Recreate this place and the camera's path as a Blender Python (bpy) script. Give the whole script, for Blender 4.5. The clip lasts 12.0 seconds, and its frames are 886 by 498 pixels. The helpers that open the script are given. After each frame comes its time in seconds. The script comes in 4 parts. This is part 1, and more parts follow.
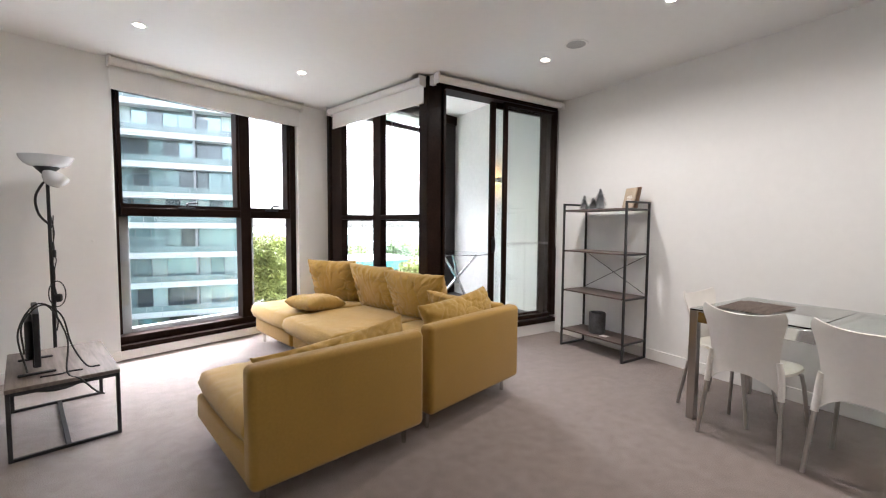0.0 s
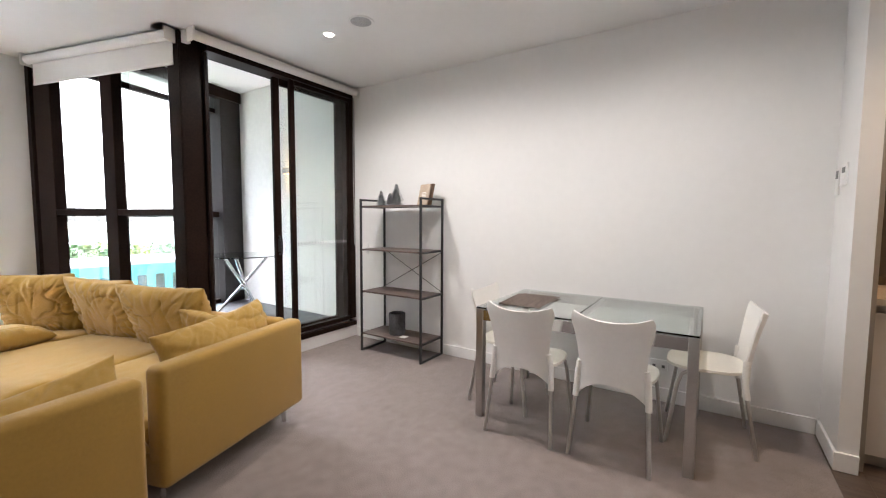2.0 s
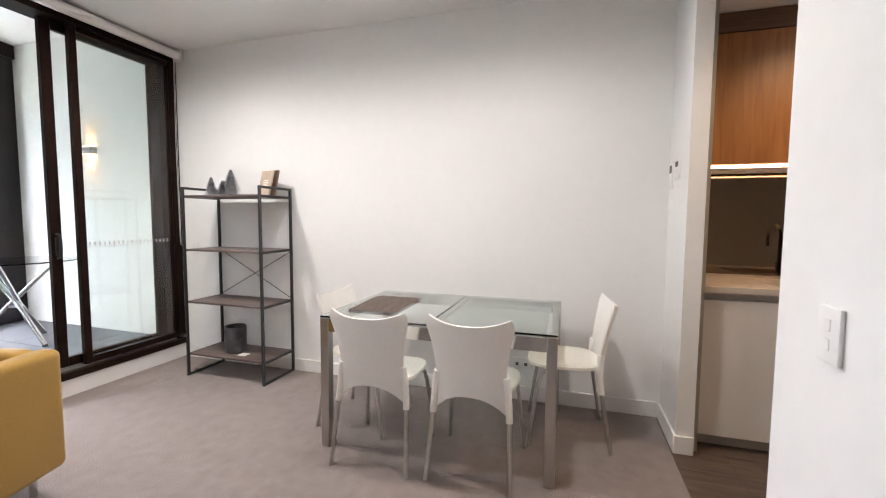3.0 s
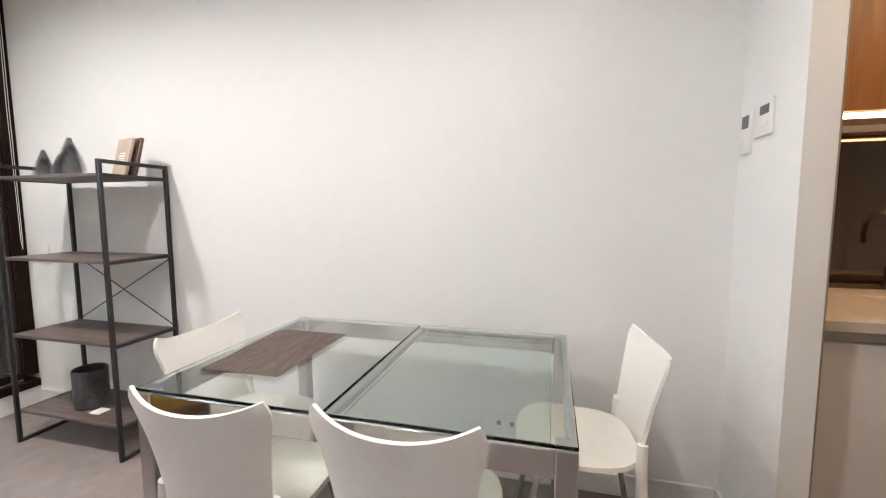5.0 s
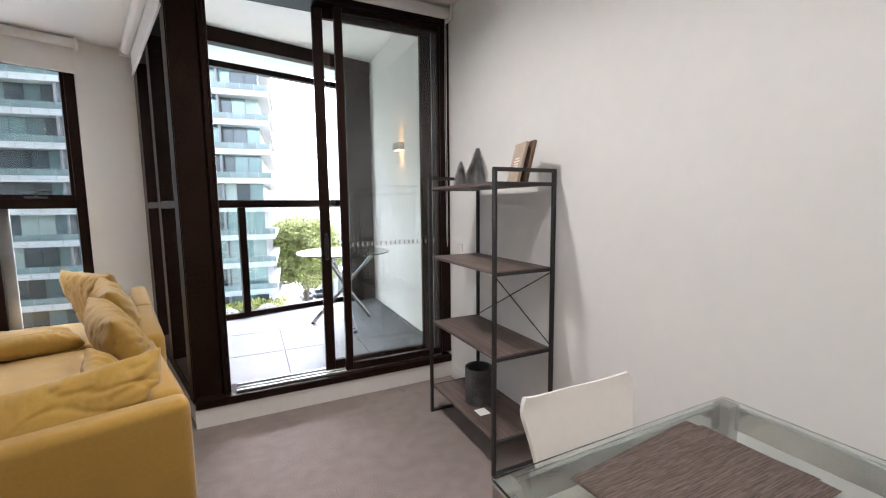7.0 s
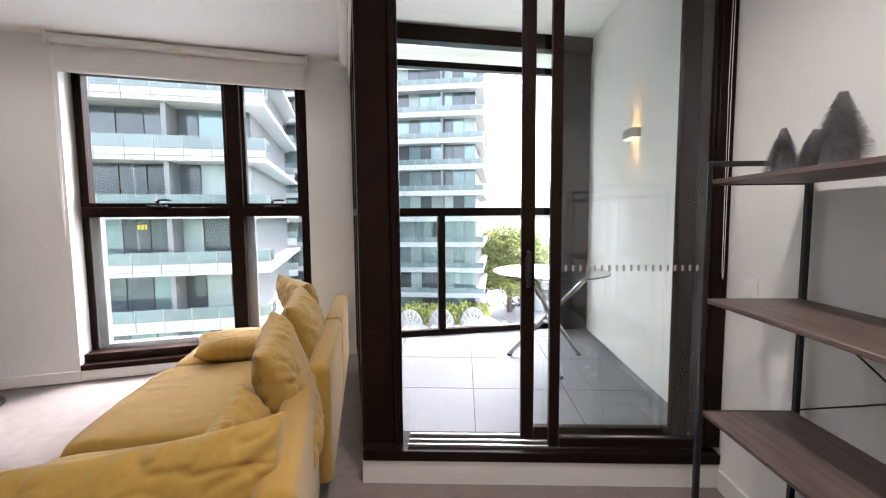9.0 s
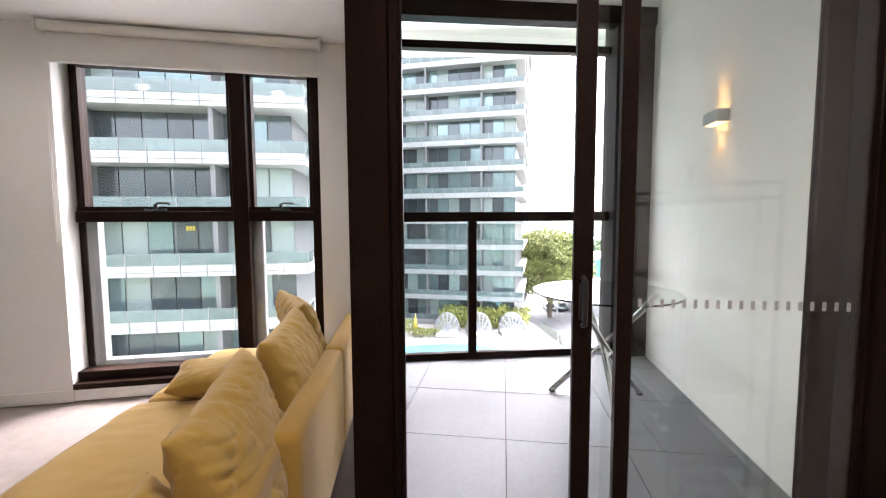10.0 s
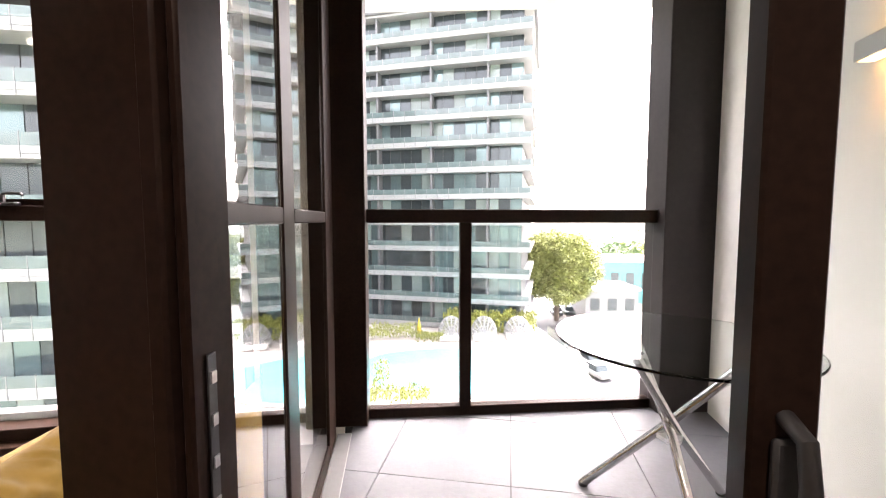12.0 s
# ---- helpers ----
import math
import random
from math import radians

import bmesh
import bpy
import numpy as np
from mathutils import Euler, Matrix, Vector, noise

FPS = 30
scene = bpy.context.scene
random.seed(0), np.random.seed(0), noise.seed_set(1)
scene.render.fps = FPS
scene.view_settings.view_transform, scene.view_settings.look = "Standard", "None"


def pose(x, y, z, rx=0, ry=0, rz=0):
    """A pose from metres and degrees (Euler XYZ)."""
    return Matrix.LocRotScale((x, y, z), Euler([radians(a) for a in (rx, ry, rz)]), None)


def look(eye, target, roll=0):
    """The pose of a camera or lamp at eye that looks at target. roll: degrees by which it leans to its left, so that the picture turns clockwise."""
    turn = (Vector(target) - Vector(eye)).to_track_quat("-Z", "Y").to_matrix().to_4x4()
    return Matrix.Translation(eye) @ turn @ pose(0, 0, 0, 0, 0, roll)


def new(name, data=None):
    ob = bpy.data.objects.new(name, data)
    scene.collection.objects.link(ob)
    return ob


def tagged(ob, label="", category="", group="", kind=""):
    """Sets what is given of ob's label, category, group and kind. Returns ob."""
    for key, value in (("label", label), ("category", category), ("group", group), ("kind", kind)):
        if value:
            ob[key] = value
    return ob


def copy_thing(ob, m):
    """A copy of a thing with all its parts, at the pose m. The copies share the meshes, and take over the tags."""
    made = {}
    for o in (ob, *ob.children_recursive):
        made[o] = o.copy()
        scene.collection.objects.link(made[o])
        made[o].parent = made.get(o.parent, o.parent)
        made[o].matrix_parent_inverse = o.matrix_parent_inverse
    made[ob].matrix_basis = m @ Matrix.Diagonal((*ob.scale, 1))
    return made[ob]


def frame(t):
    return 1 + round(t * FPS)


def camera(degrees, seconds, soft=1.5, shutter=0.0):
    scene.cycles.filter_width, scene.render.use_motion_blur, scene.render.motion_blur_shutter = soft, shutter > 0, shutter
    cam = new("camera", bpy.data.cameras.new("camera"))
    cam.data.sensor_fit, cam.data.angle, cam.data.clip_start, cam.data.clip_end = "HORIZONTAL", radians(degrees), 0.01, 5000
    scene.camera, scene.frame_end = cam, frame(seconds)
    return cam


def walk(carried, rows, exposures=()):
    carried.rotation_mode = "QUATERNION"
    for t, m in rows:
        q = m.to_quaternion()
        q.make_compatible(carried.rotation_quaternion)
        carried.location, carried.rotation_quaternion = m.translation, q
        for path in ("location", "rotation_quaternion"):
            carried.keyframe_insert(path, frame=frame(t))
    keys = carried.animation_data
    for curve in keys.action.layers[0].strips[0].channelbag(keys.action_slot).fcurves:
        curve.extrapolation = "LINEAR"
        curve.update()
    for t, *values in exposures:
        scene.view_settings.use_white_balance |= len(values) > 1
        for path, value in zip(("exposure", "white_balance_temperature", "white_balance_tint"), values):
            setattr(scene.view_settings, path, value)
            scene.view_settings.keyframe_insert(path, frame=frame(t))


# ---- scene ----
cam = camera(94.2, 12.0, soft=1.15)
PATH = [
    (0, (-0.272, -0.003, 1.268), (0.778, 1.695, 1.152), 0.4),
    (0.5, (-0.242, 0.033, 1.283), (0.922, 1.655, 1.162), 0.4),
    (1, (-0.149, 0.084, 1.308), (1.166, 1.586, 1.178), 0.2),
    (1.5, (-0.017, 0.117, 1.302), (1.473, 1.445, 1.167), 0.2),
    (2, (0.165, 0.145, 1.3), (1.835, 1.237, 1.16), 0.3),
    (2.5, (0.389, 0.133, 1.288), (2.201, 0.968, 1.148), 0.4),
    (3, (0.602, 0.141, 1.258), (2.511, 0.721, 1.117), 0.4),
    (3.5, (0.88, 0.165, 1.258), (2.84, 0.535, 1.113), 0.5),
    (3.7, (0.981, 0.173, 1.252), (2.952, 0.486, 1.109), 0.5),
    (5.3, (1.721, 0.295, 1.256), (3.601, 0.944, 1.046), -0.4),
    (5.5, (1.771, 0.347, 1.287), (3.6, 1.127, 1.069), -0.2),
    (6, (1.859, 0.442, 1.335), (3.463, 1.613, 1.106), -0.2),
    (6.5, (1.938, 0.557, 1.341), (3.202, 2.09, 1.112), -0.4),
    (7, (2.057, 0.706, 1.334), (2.929, 2.492, 1.118), -0.6),
    (7.5, (2.147, 0.875, 1.318), (2.659, 2.798, 1.115), -0.6),
    (7.7, (2.163, 0.949, 1.311), (2.555, 2.9, 1.113), -0.7),
    (9.5, (2.240, 1.81, 1.325), (2.072, 3.798, 1.174), -0.3),
    (10, (2.267, 2.096, 1.345), (2.011, 4.074, 1.198), -0.3),
    (10.5, (2.28, 2.358, 1.351), (1.989, 4.331, 1.208), -0.4),
    (11, (2.299, 2.613, 1.344), (2.002, 4.586, 1.203), -0.3),
    (11.5, (2.308, 2.867, 1.339), (2.017, 4.842, 1.209), -0.2),
    (12, (2.286, 3.117, 1.336), (2.001, 5.092, 1.196), 0.0),
]
walk(cam, [(t, look(eye, target, roll)) for t, eye, target, roll in PATH], exposures=[(0, 4.4, 6000, 14), (1.5, 4.5, 6000, 14), (2.5, 4.65, 6000, 14), (3.5, 4.75, 5950, 14), (5.5, 4.75, 5950, 13), (6, 4.4, 5950, 14), (6.5, 4.25, 5950, 14), (7.5, 4.15, 5950, 15), (9.5, 4.05, 6200, 17), (10.5, 3.95, 6500, 19), (11.5, 3.95, 6800, 20), (12, 4.25, 7000, 22)])

# ---------------------------------------------------------------- light
world = bpy.data.worlds.new("sky")
scene.world = world
world.use_nodes = True
wn = world.node_tree
sky = wn.nodes.new("ShaderNodeTexSky")
sky.sky_type, sky.sun_disc = "NISHITA", False
sky.sun_elevation, sky.sun_rotation = radians(60), radians(15)
sky.air_density, sky.dust_density, sky.ozone_density = 1.0, 6.0, 1.0
grey = wn.nodes.new("ShaderNodeHueSaturation")
grey.inputs["Saturation"].default_value = 0.25
wn.links.new(sky.outputs[0], grey.inputs["Color"])
wn.links.new(grey.outputs[0], wn.nodes["Background"].inputs[0])
wn.nodes["Background"].inputs[1].default_value = 0.15

sun = new("sun", bpy.data.lights.new("sun", "SUN"))
sun.data.energy, sun.data.angle, sun.data.color = 0.3, radians(30), (1.0, 0.97, 0.93)
sun.matrix_world = look((4, 12, 60), (0, 0, 0))


# ---------------------------------------------------------------- materials
def mat(name, color, rough=0.5, metal=0.0, vary=0.08, scale=3.0, bump=0.0, bscale=120.0, random_tint=0.0, **more):
    """A principled material with large and small colour variation, a rough map and fine relief."""
    m = bpy.data.materials.new(name)
    m.use_nodes = True
    t = m.node_tree
    p = t.nodes["Principled BSDF"]
    coord = t.nodes.new("ShaderNodeTexCoord")
    big, small = t.nodes.new("ShaderNodeTexNoise"), t.nodes.new("ShaderNodeTexNoise")
    big.inputs["Scale"].default_value, big.inputs["Detail"].default_value = scale, 5
    small.inputs["Scale"].default_value, small.inputs["Detail"].default_value = scale * 14, 3
    both = t.nodes.new("ShaderNodeMath")
    both.operation = "ADD"
    t.links.new(coord.outputs["Object"], big.inputs["Vector"])
    t.links.new(coord.outputs["Object"], small.inputs["Vector"])
    t.links.new(big.outputs[0], both.inputs[0])
    t.links.new(small.outputs[0], both.inputs[1])
    value = both.outputs[0]
    if random_tint:
        info = t.nodes.new("ShaderNodeObjectInfo")
        times = t.nodes.new("ShaderNodeMath")
        times.operation = "MULTIPLY_ADD"
        times.inputs[1].default_value, = (random_tint,)
        t.links.new(info.outputs["Random"], times.inputs[0])
        t.links.new(value, times.inputs[2])
        value = times.outputs[0]
    span = t.nodes.new("ShaderNodeMapRange")
    span.inputs["From Min"].default_value, span.inputs["From Max"].default_value = 0.7, 1.3 + random_tint
    t.links.new(value, span.inputs["Value"])
    mix = t.nodes.new("ShaderNodeMix")
    mix.data_type = "RGBA"
    mix.inputs["A"].default_value = (*[c * (1 - vary) for c in color], 1)
    mix.inputs["B"].default_value = (*[min(1, c * (1 + vary)) for c in color], 1)
    t.links.new(span.outputs[0], mix.inputs["Factor"])
    t.links.new(mix.outputs["Result"], p.inputs["Base Color"])
    rmap = t.nodes.new("ShaderNodeMapRange")
    rmap.inputs["To Min"].default_value, rmap.inputs["To Max"].default_value = rough * 0.88, min(1, rough * 1.12)
    t.links.new(big.outputs[0], rmap.inputs["Value"])
    t.links.new(rmap.outputs[0], p.inputs["Roughness"])
    p.inputs["Metallic"].default_value = metal
    for key, v in more.items():
        p.inputs[key.replace("_", " ")].default_value = v
    if bump:
        fine = t.nodes.new("ShaderNodeTexNoise")
        fine.inputs["Scale"].default_value, fine.inputs["Detail"].default_value = bscale, 3
        t.links.new(coord.outputs["Object"], fine.inputs["Vector"])
        b = t.nodes.new("ShaderNodeBump")
        b.inputs["Strength"].default_value, b.inputs["Distance"].default_value = bump, 0.004
        t.links.new(fine.outputs[0], b.inputs["Height"])
        t.links.new(b.outputs[0], p.inputs["Normal"])
    return m


def wood(name, dark, light, along=(1, 14, 14), rough=0.45, scale=3.0):
    """Stretched grain along one axis of the object."""
    m = mat(name, light, rough)
    t = m.node_tree
    p = t.nodes["Principled BSDF"]
    coord, stretch, grain = t.nodes.new("ShaderNodeTexCoord"), t.nodes.new("ShaderNodeMapping"), t.nodes.new("ShaderNodeTexNoise")
    stretch.inputs["Scale"].default_value = along
    grain.inputs["Scale"].default_value, grain.inputs["Detail"].default_value, grain.inputs["Distortion"].default_value = scale, 8, 0.6
    mix = t.nodes.new("ShaderNodeMix")
    mix.data_type = "RGBA"
    mix.inputs["A"].default_value, mix.inputs["B"].default_value = (*dark, 1), (*light, 1)
    span = t.nodes.new("ShaderNodeMapRange")
    span.inputs["From Min"].default_value, span.inputs["From Max"].default_value = 0.3, 0.7
    t.links.new(coord.outputs["Object"], stretch.inputs["Vector"])
    t.links.new(stretch.outputs[0], grain.inputs["Vector"])
    t.links.new(grain.outputs[0], span.inputs["Value"])
    t.links.new(span.outputs[0], mix.inputs["Factor"])
    t.links.new(mix.outputs["Result"], p.inputs["Base Color"])
    b = t.nodes.new("ShaderNodeBump")
    b.inputs["Strength"].default_value, b.inputs["Distance"].default_value = 0.15, 0.002
    t.links.new(grain.outputs[0], b.inputs["Height"])
    t.links.new(b.outputs[0], p.inputs["Normal"])
    return m


def glass(name, tint=(0.96, 0.99, 0.98), rough=0.0, ior=1.45):
    m = bpy.data.materials.new(name)
    m.use_nodes = True
    p = m.node_tree.nodes["Principled BSDF"]
    p.inputs["Base Color"].default_value = (*tint, 1)
    p.inputs["Transmission Weight"].default_value = 1
    p.inputs["Roughness"].default_value = rough
    p.inputs["IOR"].default_value = ior
    return m


def glow(name, color, strength):
    m = bpy.data.materials.new(name)
    m.use_nodes = True
    p = m.node_tree.nodes["Principled BSDF"]
    p.inputs["Base Color"].default_value = (*color, 1)
    p.inputs["Emission Color"].default_value = (*color, 1)
    p.inputs["Emission Strength"].default_value = strength
    return m


WALL = mat("wall_paint", (0.82, 0.812, 0.795), 0.6, vary=0.015, scale=1.2, bump=0.05, bscale=260)
CEIL = mat("ceiling_paint", (0.83, 0.825, 0.81), 0.7, vary=0.012, scale=1.0, bump=0.03, bscale=200)
TRIM = mat("trim_paint", (0.80, 0.79, 0.77), 0.4, vary=0.02, scale=4)
CARPET = mat("carpet_pile", (0.215, 0.172, 0.156), 0.95, vary=0.22, scale=13.0, bump=1.0, bscale=150, Sheen_Weight=0.3)
BRONZE = mat("dark_bronze_frame", (0.016, 0.0085, 0.0062), 0.36, 0.0, vary=0.3, scale=5, Specular_IOR_Level=0.07)
BRONZE_SOFT = mat("dark_bronze_panel", (0.020, 0.015, 0.0145), 0.4, 0.0, vary=0.2, scale=2, Specular_IOR_Level=0.3)
ALU = mat("raw_aluminium", (0.6, 0.6, 0.6), 0.35, 1.0, vary=0.05)
PANE = glass("window_glass", (0.975, 0.992, 0.988))
COATED = glass("coated_side_glass", (0.93, 0.965, 0.955), 0.0, 1.8)
TINTED = glass("tinted_glass", (0.94, 0.97, 0.955))
TABLE_GLASS = glass("table_glass", (0.86, 0.93, 0.91))
BLIND = mat("blind_fabric", (0.78, 0.765, 0.74), 0.8, vary=0.02, scale=8, bump=0.15, bscale=400)
CHROME = mat("chrome", (0.62, 0.61, 0.60), 0.14, 1.0, vary=0.04)
BRUSHED = mat("brushed_steel", (0.48, 0.46, 0.44), 0.3, 1.0, vary=0.08, scale=10)
BLACK_METAL = mat("black_powder_coat", (0.016, 0.015, 0.016), 0.45, 0.0, vary=0.2, scale=8, bump=0.1, bscale=600)
BLACK_PLASTIC = mat("black_plastic", (0.012, 0.012, 0.013), 0.55, vary=0.2)
CABLE = mat("cable_rubber", (0.02, 0.02, 0.02), 0.5, vary=0.2)
SOFA = mat("mustard_fabric", (0.37, 0.213, 0.032), 0.85, vary=0.07, scale=5, bump=0.35, bscale=420, Sheen_Weight=0.25)
CUSHION = mat("mustard_cushion_fabric", (0.405, 0.246, 0.045), 0.85, vary=0.07, scale=6, bump=0.35, bscale=420, Sheen_Weight=0.25)
SHELF_WOOD = wood("brown_grey_wood", (0.075, 0.052, 0.044), (0.15, 0.11, 0.095), (14, 1, 14))
TV_WOOD = wood("grey_oak_top", (0.11, 0.085, 0.072), (0.24, 0.19, 0.165), (14, 1, 14))
CHAIR_WHITE = mat("white_moulded_plastic", (0.86, 0.84, 0.80), 0.35, vary=0.02)
CHAIR_SEAT = mat("cream_seat_plastic", (0.80, 0.76, 0.68), 0.4, vary=0.03)
PLASTIC_WHITE = mat("white_plastic", (0.82, 0.81, 0.79), 0.35, vary=0.01)
SCREEN_GREY = mat("grey_display", (0.16, 0.16, 0.16), 0.2, vary=0.05)
SLATE = mat("dark_marbled_ceramic", (0.06, 0.06, 0.065), 0.45, vary=0.7, scale=9)
FLOCK = mat("grey_bristle", (0.55, 0.55, 0.555), 0.9, vary=0.3, scale=30, bump=0.5, bscale=300)
PAPER = mat("paper", (0.78, 0.76, 0.72), 0.8, vary=0.03)
BOOK_TAN = mat("kraft_cover", (0.46, 0.37, 0.28), 0.7, vary=0.15, scale=12)
MAT_WEAVE = wood("woven_placemat", (0.13, 0.098, 0.082), (0.33, 0.265, 0.23), (3, 60, 20), 0.8, 6)
TILE = mat("slate_grey_tile", (0.105, 0.108, 0.12), 0.55, vary=0.12, scale=3, bump=0.15, bscale=90, random_tint=0.25)
GROUT = mat("tile_joint", (0.03, 0.03, 0.032), 0.9)
RENDER_WALL = mat("balcony_render", (0.80, 0.79, 0.75), 0.75, vary=0.04, scale=1.5, bump=0.25, bscale=60)
OAK = wood("honey_oak_veneer", (0.25, 0.10, 0.026), (0.37, 0.165, 0.05), (14, 14, 1), 0.4, 2.5)
OAK_DARK = wood("dark_oak_panel", (0.10, 0.06, 0.035), (0.17, 0.10, 0.06), (14, 1, 14), 0.4)
CAB_WHITE = mat("satin_cabinet_white", (0.70, 0.67, 0.64), 0.4, vary=0.02)
CAB_GREY = mat("taupe_edge", (0.36, 0.34, 0.32), 0.4, vary=0.04)
STONE_TOP = mat("pale_stone_top", (0.55, 0.50, 0.44), 0.25, vary=0.06, scale=40)
SPLASH = mat("bronze_mirror", (0.16, 0.13, 0.10), 0.06, 1.0, vary=0.03)
FLOORBOARD = wood("dark_floorboard", (0.06, 0.042, 0.032), (0.13, 0.09, 0.065), (14, 1.2, 14), 0.4)
MARK = mat("grey_safety_film", (0.42, 0.41, 0.39), 0.6, vary=0.25, scale=40)
BULB = glow("warm_downlight", (1.0, 0.88, 0.70), 3)
LED = glow("warm_led", (1.0, 0.60, 0.30), 0.9)
SCONCE_GLOW = glow("amber_sconce_lens", (1.0, 0.55, 0.18), 0.5)
OPAL = mat("opal_glass", (0.85, 0.87, 0.90), 0.25, vary=0.02, Transmission_Weight=0.25)


# white slab with the shade on its underside put into a darker grey
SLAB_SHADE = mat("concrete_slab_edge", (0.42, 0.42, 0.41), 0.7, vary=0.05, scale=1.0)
GREY_FIN = mat("pale_grey_aluminium", (0.15, 0.15, 0.15), 0.5, vary=0.05, scale=3)


# ---------------------------------------------------------------- modelling tools
def box(bm, x0, x1, y0, y1, z0, z1, bevel=0.0, seg=1):
    """A box, with its edges rounded."""
    made = bmesh.ops.create_cube(bm, size=1, matrix=Matrix.Translation(((x0 + x1) / 2, (y0 + y1) / 2, (z0 + z1) / 2)) @ Matrix.Diagonal((x1 - x0, y1 - y0, z1 - z0, 1)))
    if bevel:
        edges = list({e for v in made["verts"] for e in v.link_edges})
        bmesh.ops.bevel(bm, geom=edges, offset=bevel, segments=seg, affect="EDGES", profile=0.5)
    return bm


def sweep(bm, points, r, seg=10, closed=False):
    """A round bar along a line of points."""
    pts = [Vector(p) for p in points]
    n, rings, side = len(pts), [], None
    for i, p in enumerate(pts):
        a = pts[i - 1] if (i or closed) else p
        b = pts[(i + 1) % n] if (i < n - 1 or closed) else p
        way = (b - a).normalized()
        if side is None:
            side = way.cross(Vector((0.3, 0.2, 1))).normalized()
        side = (side - way * side.dot(way)).normalized()
        up = way.cross(side)
        rings.append([bm.verts.new(p + r * (math.cos(k * math.tau / seg) * side + math.sin(k * math.tau / seg) * up)) for k in range(seg)])
    for i in range(n if closed else n - 1):
        u, v = rings[i], rings[(i + 1) % n]
        for k in range(seg):
            bm.faces.new((u[k], u[(k + 1) % seg], v[(k + 1) % seg], v[k]))
    if not closed:
        bm.faces.new(rings[0][::-1])
        bm.faces.new(rings[-1])
    return bm


def bar(bm, p, q, w, d=None):
    """A square bar from p to q."""
    p, q, d = Vector(p), Vector(q), d or w
    m = look(p, q)
    made = bmesh.ops.create_cube(bm, size=1, matrix=m @ Matrix.Translation((0, 0, -(q - p).length / 2)) @ Matrix.Diagonal((w, d, (q - p).length, 1)))
    return bm


def lathe(bm, profile, seg=28, at=(0, 0, 0)):
    """A body turned about z, from (radius, height) pairs."""
    at, rings = Vector(at), []
    for r, z in profile:
        rings.append([bm.verts.new(at + Vector((max(r, 0.0004) * math.cos(k * math.tau / seg), max(r, 0.0004) * math.sin(k * math.tau / seg), z))) for k in range(seg)])
    for a, b in zip(rings, rings[1:]):
        for k in range(seg):
            bm.faces.new((a[k], a[(k + 1) % seg], b[(k + 1) % seg], b[k]))
    bm.faces.new(rings[0][::-1])
    bm.faces.new(rings[-1])
    return bm


def pillow(bm, w, h, t, m=Matrix(), edge=4.0, wrinkle=0.012, n=28, seed=0.0, fullness=0.5, pinch=0.035, gathers=1.0):
    """A stuffed cushion: w by h, t thick, with soft creases and gathered seams."""
    def at(i, j, sign):
        u, v = 2 * i / n - 1, 2 * j / n - 1
        fat = max(0.0, (1 - abs(u) ** edge) * (1 - abs(v) ** edge)) ** fullness
        pull = 1 - 0.05 * (1 - abs(u) ** 2) * (abs(v) > 0.98) - 0.0
        x, y = u * w / 2 * (1 - pinch * (1 - v * v)), v * h / 2 * (1 - pinch * (1 - u * u)) * pull
        q = Vector((x * 7 + seed, y * 7, sign * 0.7 + seed))
        rim = max(abs(u), abs(v))
        line = noise.noise(Vector((x * 5 + y * 2 + seed, y * 11 - x * 3, seed + sign)))
        line_b = noise.noise(Vector((x * 10 - y * 4 + seed, y * 6, seed - 3 * sign)))
        crease = max(0.0, 1 - abs(line) * 7) ** 1.5 + 0.7 * max(0.0, 1 - abs(line_b) * 8) ** 1.5
        turn = math.atan2(v, u)
        reach = 0.5 + 0.5 * noise.noise(Vector((2.2 * math.cos(turn), 2.2 * math.sin(turn), seed + sign)))
        gather = math.sin(19 * turn + 7 * noise.noise(q * 0.45)) + 0.6 * math.sin(31 * turn - 5 * noise.noise(q * 0.7))
        pleat = gather * max(0.0, rim - 0.62 + 0.42 * reach) * 0.5
        fold = noise.noise(q * 0.6) * 0.9 - crease * 0.7 * rim ** 0.5 + pleat * gathers
        return m @ Vector((x, y, sign * (t / 2 * fat + wrinkle * fold * min(1, fat * 2.2))))
    top = [[bm.verts.new(at(i, j, 1)) for j in range(n + 1)] for i in range(n + 1)]
    low = [[top[i][j] if i in (0, n) or j in (0, n) else bm.verts.new(at(i, j, -1)) for j in range(n + 1)] for i in range(n + 1)]
    for i in range(n):
        for j in range(n):
            bm.faces.new((top[i][j], top[i + 1][j], top[i + 1][j + 1], top[i][j + 1]))
            f = (low[i][j], low[i][j + 1], low[i + 1][j + 1], low[i + 1][j])
            bm.faces.new(f)
    return bm


def part(name, bm, material, parent=None, label="", smooth=40):
    """Links a bmesh as one mesh object, under a thing if one is given."""
    me = bpy.data.meshes.new(name)
    bmesh.ops.recalc_face_normals(bm, faces=bm.faces)
    bm.to_mesh(me)
    bm.free()
    me.materials.append(material)
    if smooth:
        me.shade_smooth()
        me.set_sharp_from_angle(angle=radians(smooth))
    ob = new(name, me)
    if parent:
        ob.parent = parent
    return tagged(ob, label)


def again(ob, m, parent=None):
    """One more object on the same mesh."""
    o = new(ob.name.split(".")[0], ob.data)
    o.parent = parent or ob.parent
    o.matrix_basis = m
    return o


def thing(name, label, category, m=Matrix(), group="", kind=""):
    ob = new(name)
    ob.empty_display_size = 0.1
    ob.matrix_basis = m
    return tagged(ob, label, category, group, kind)


def B():
    return bmesh.new()


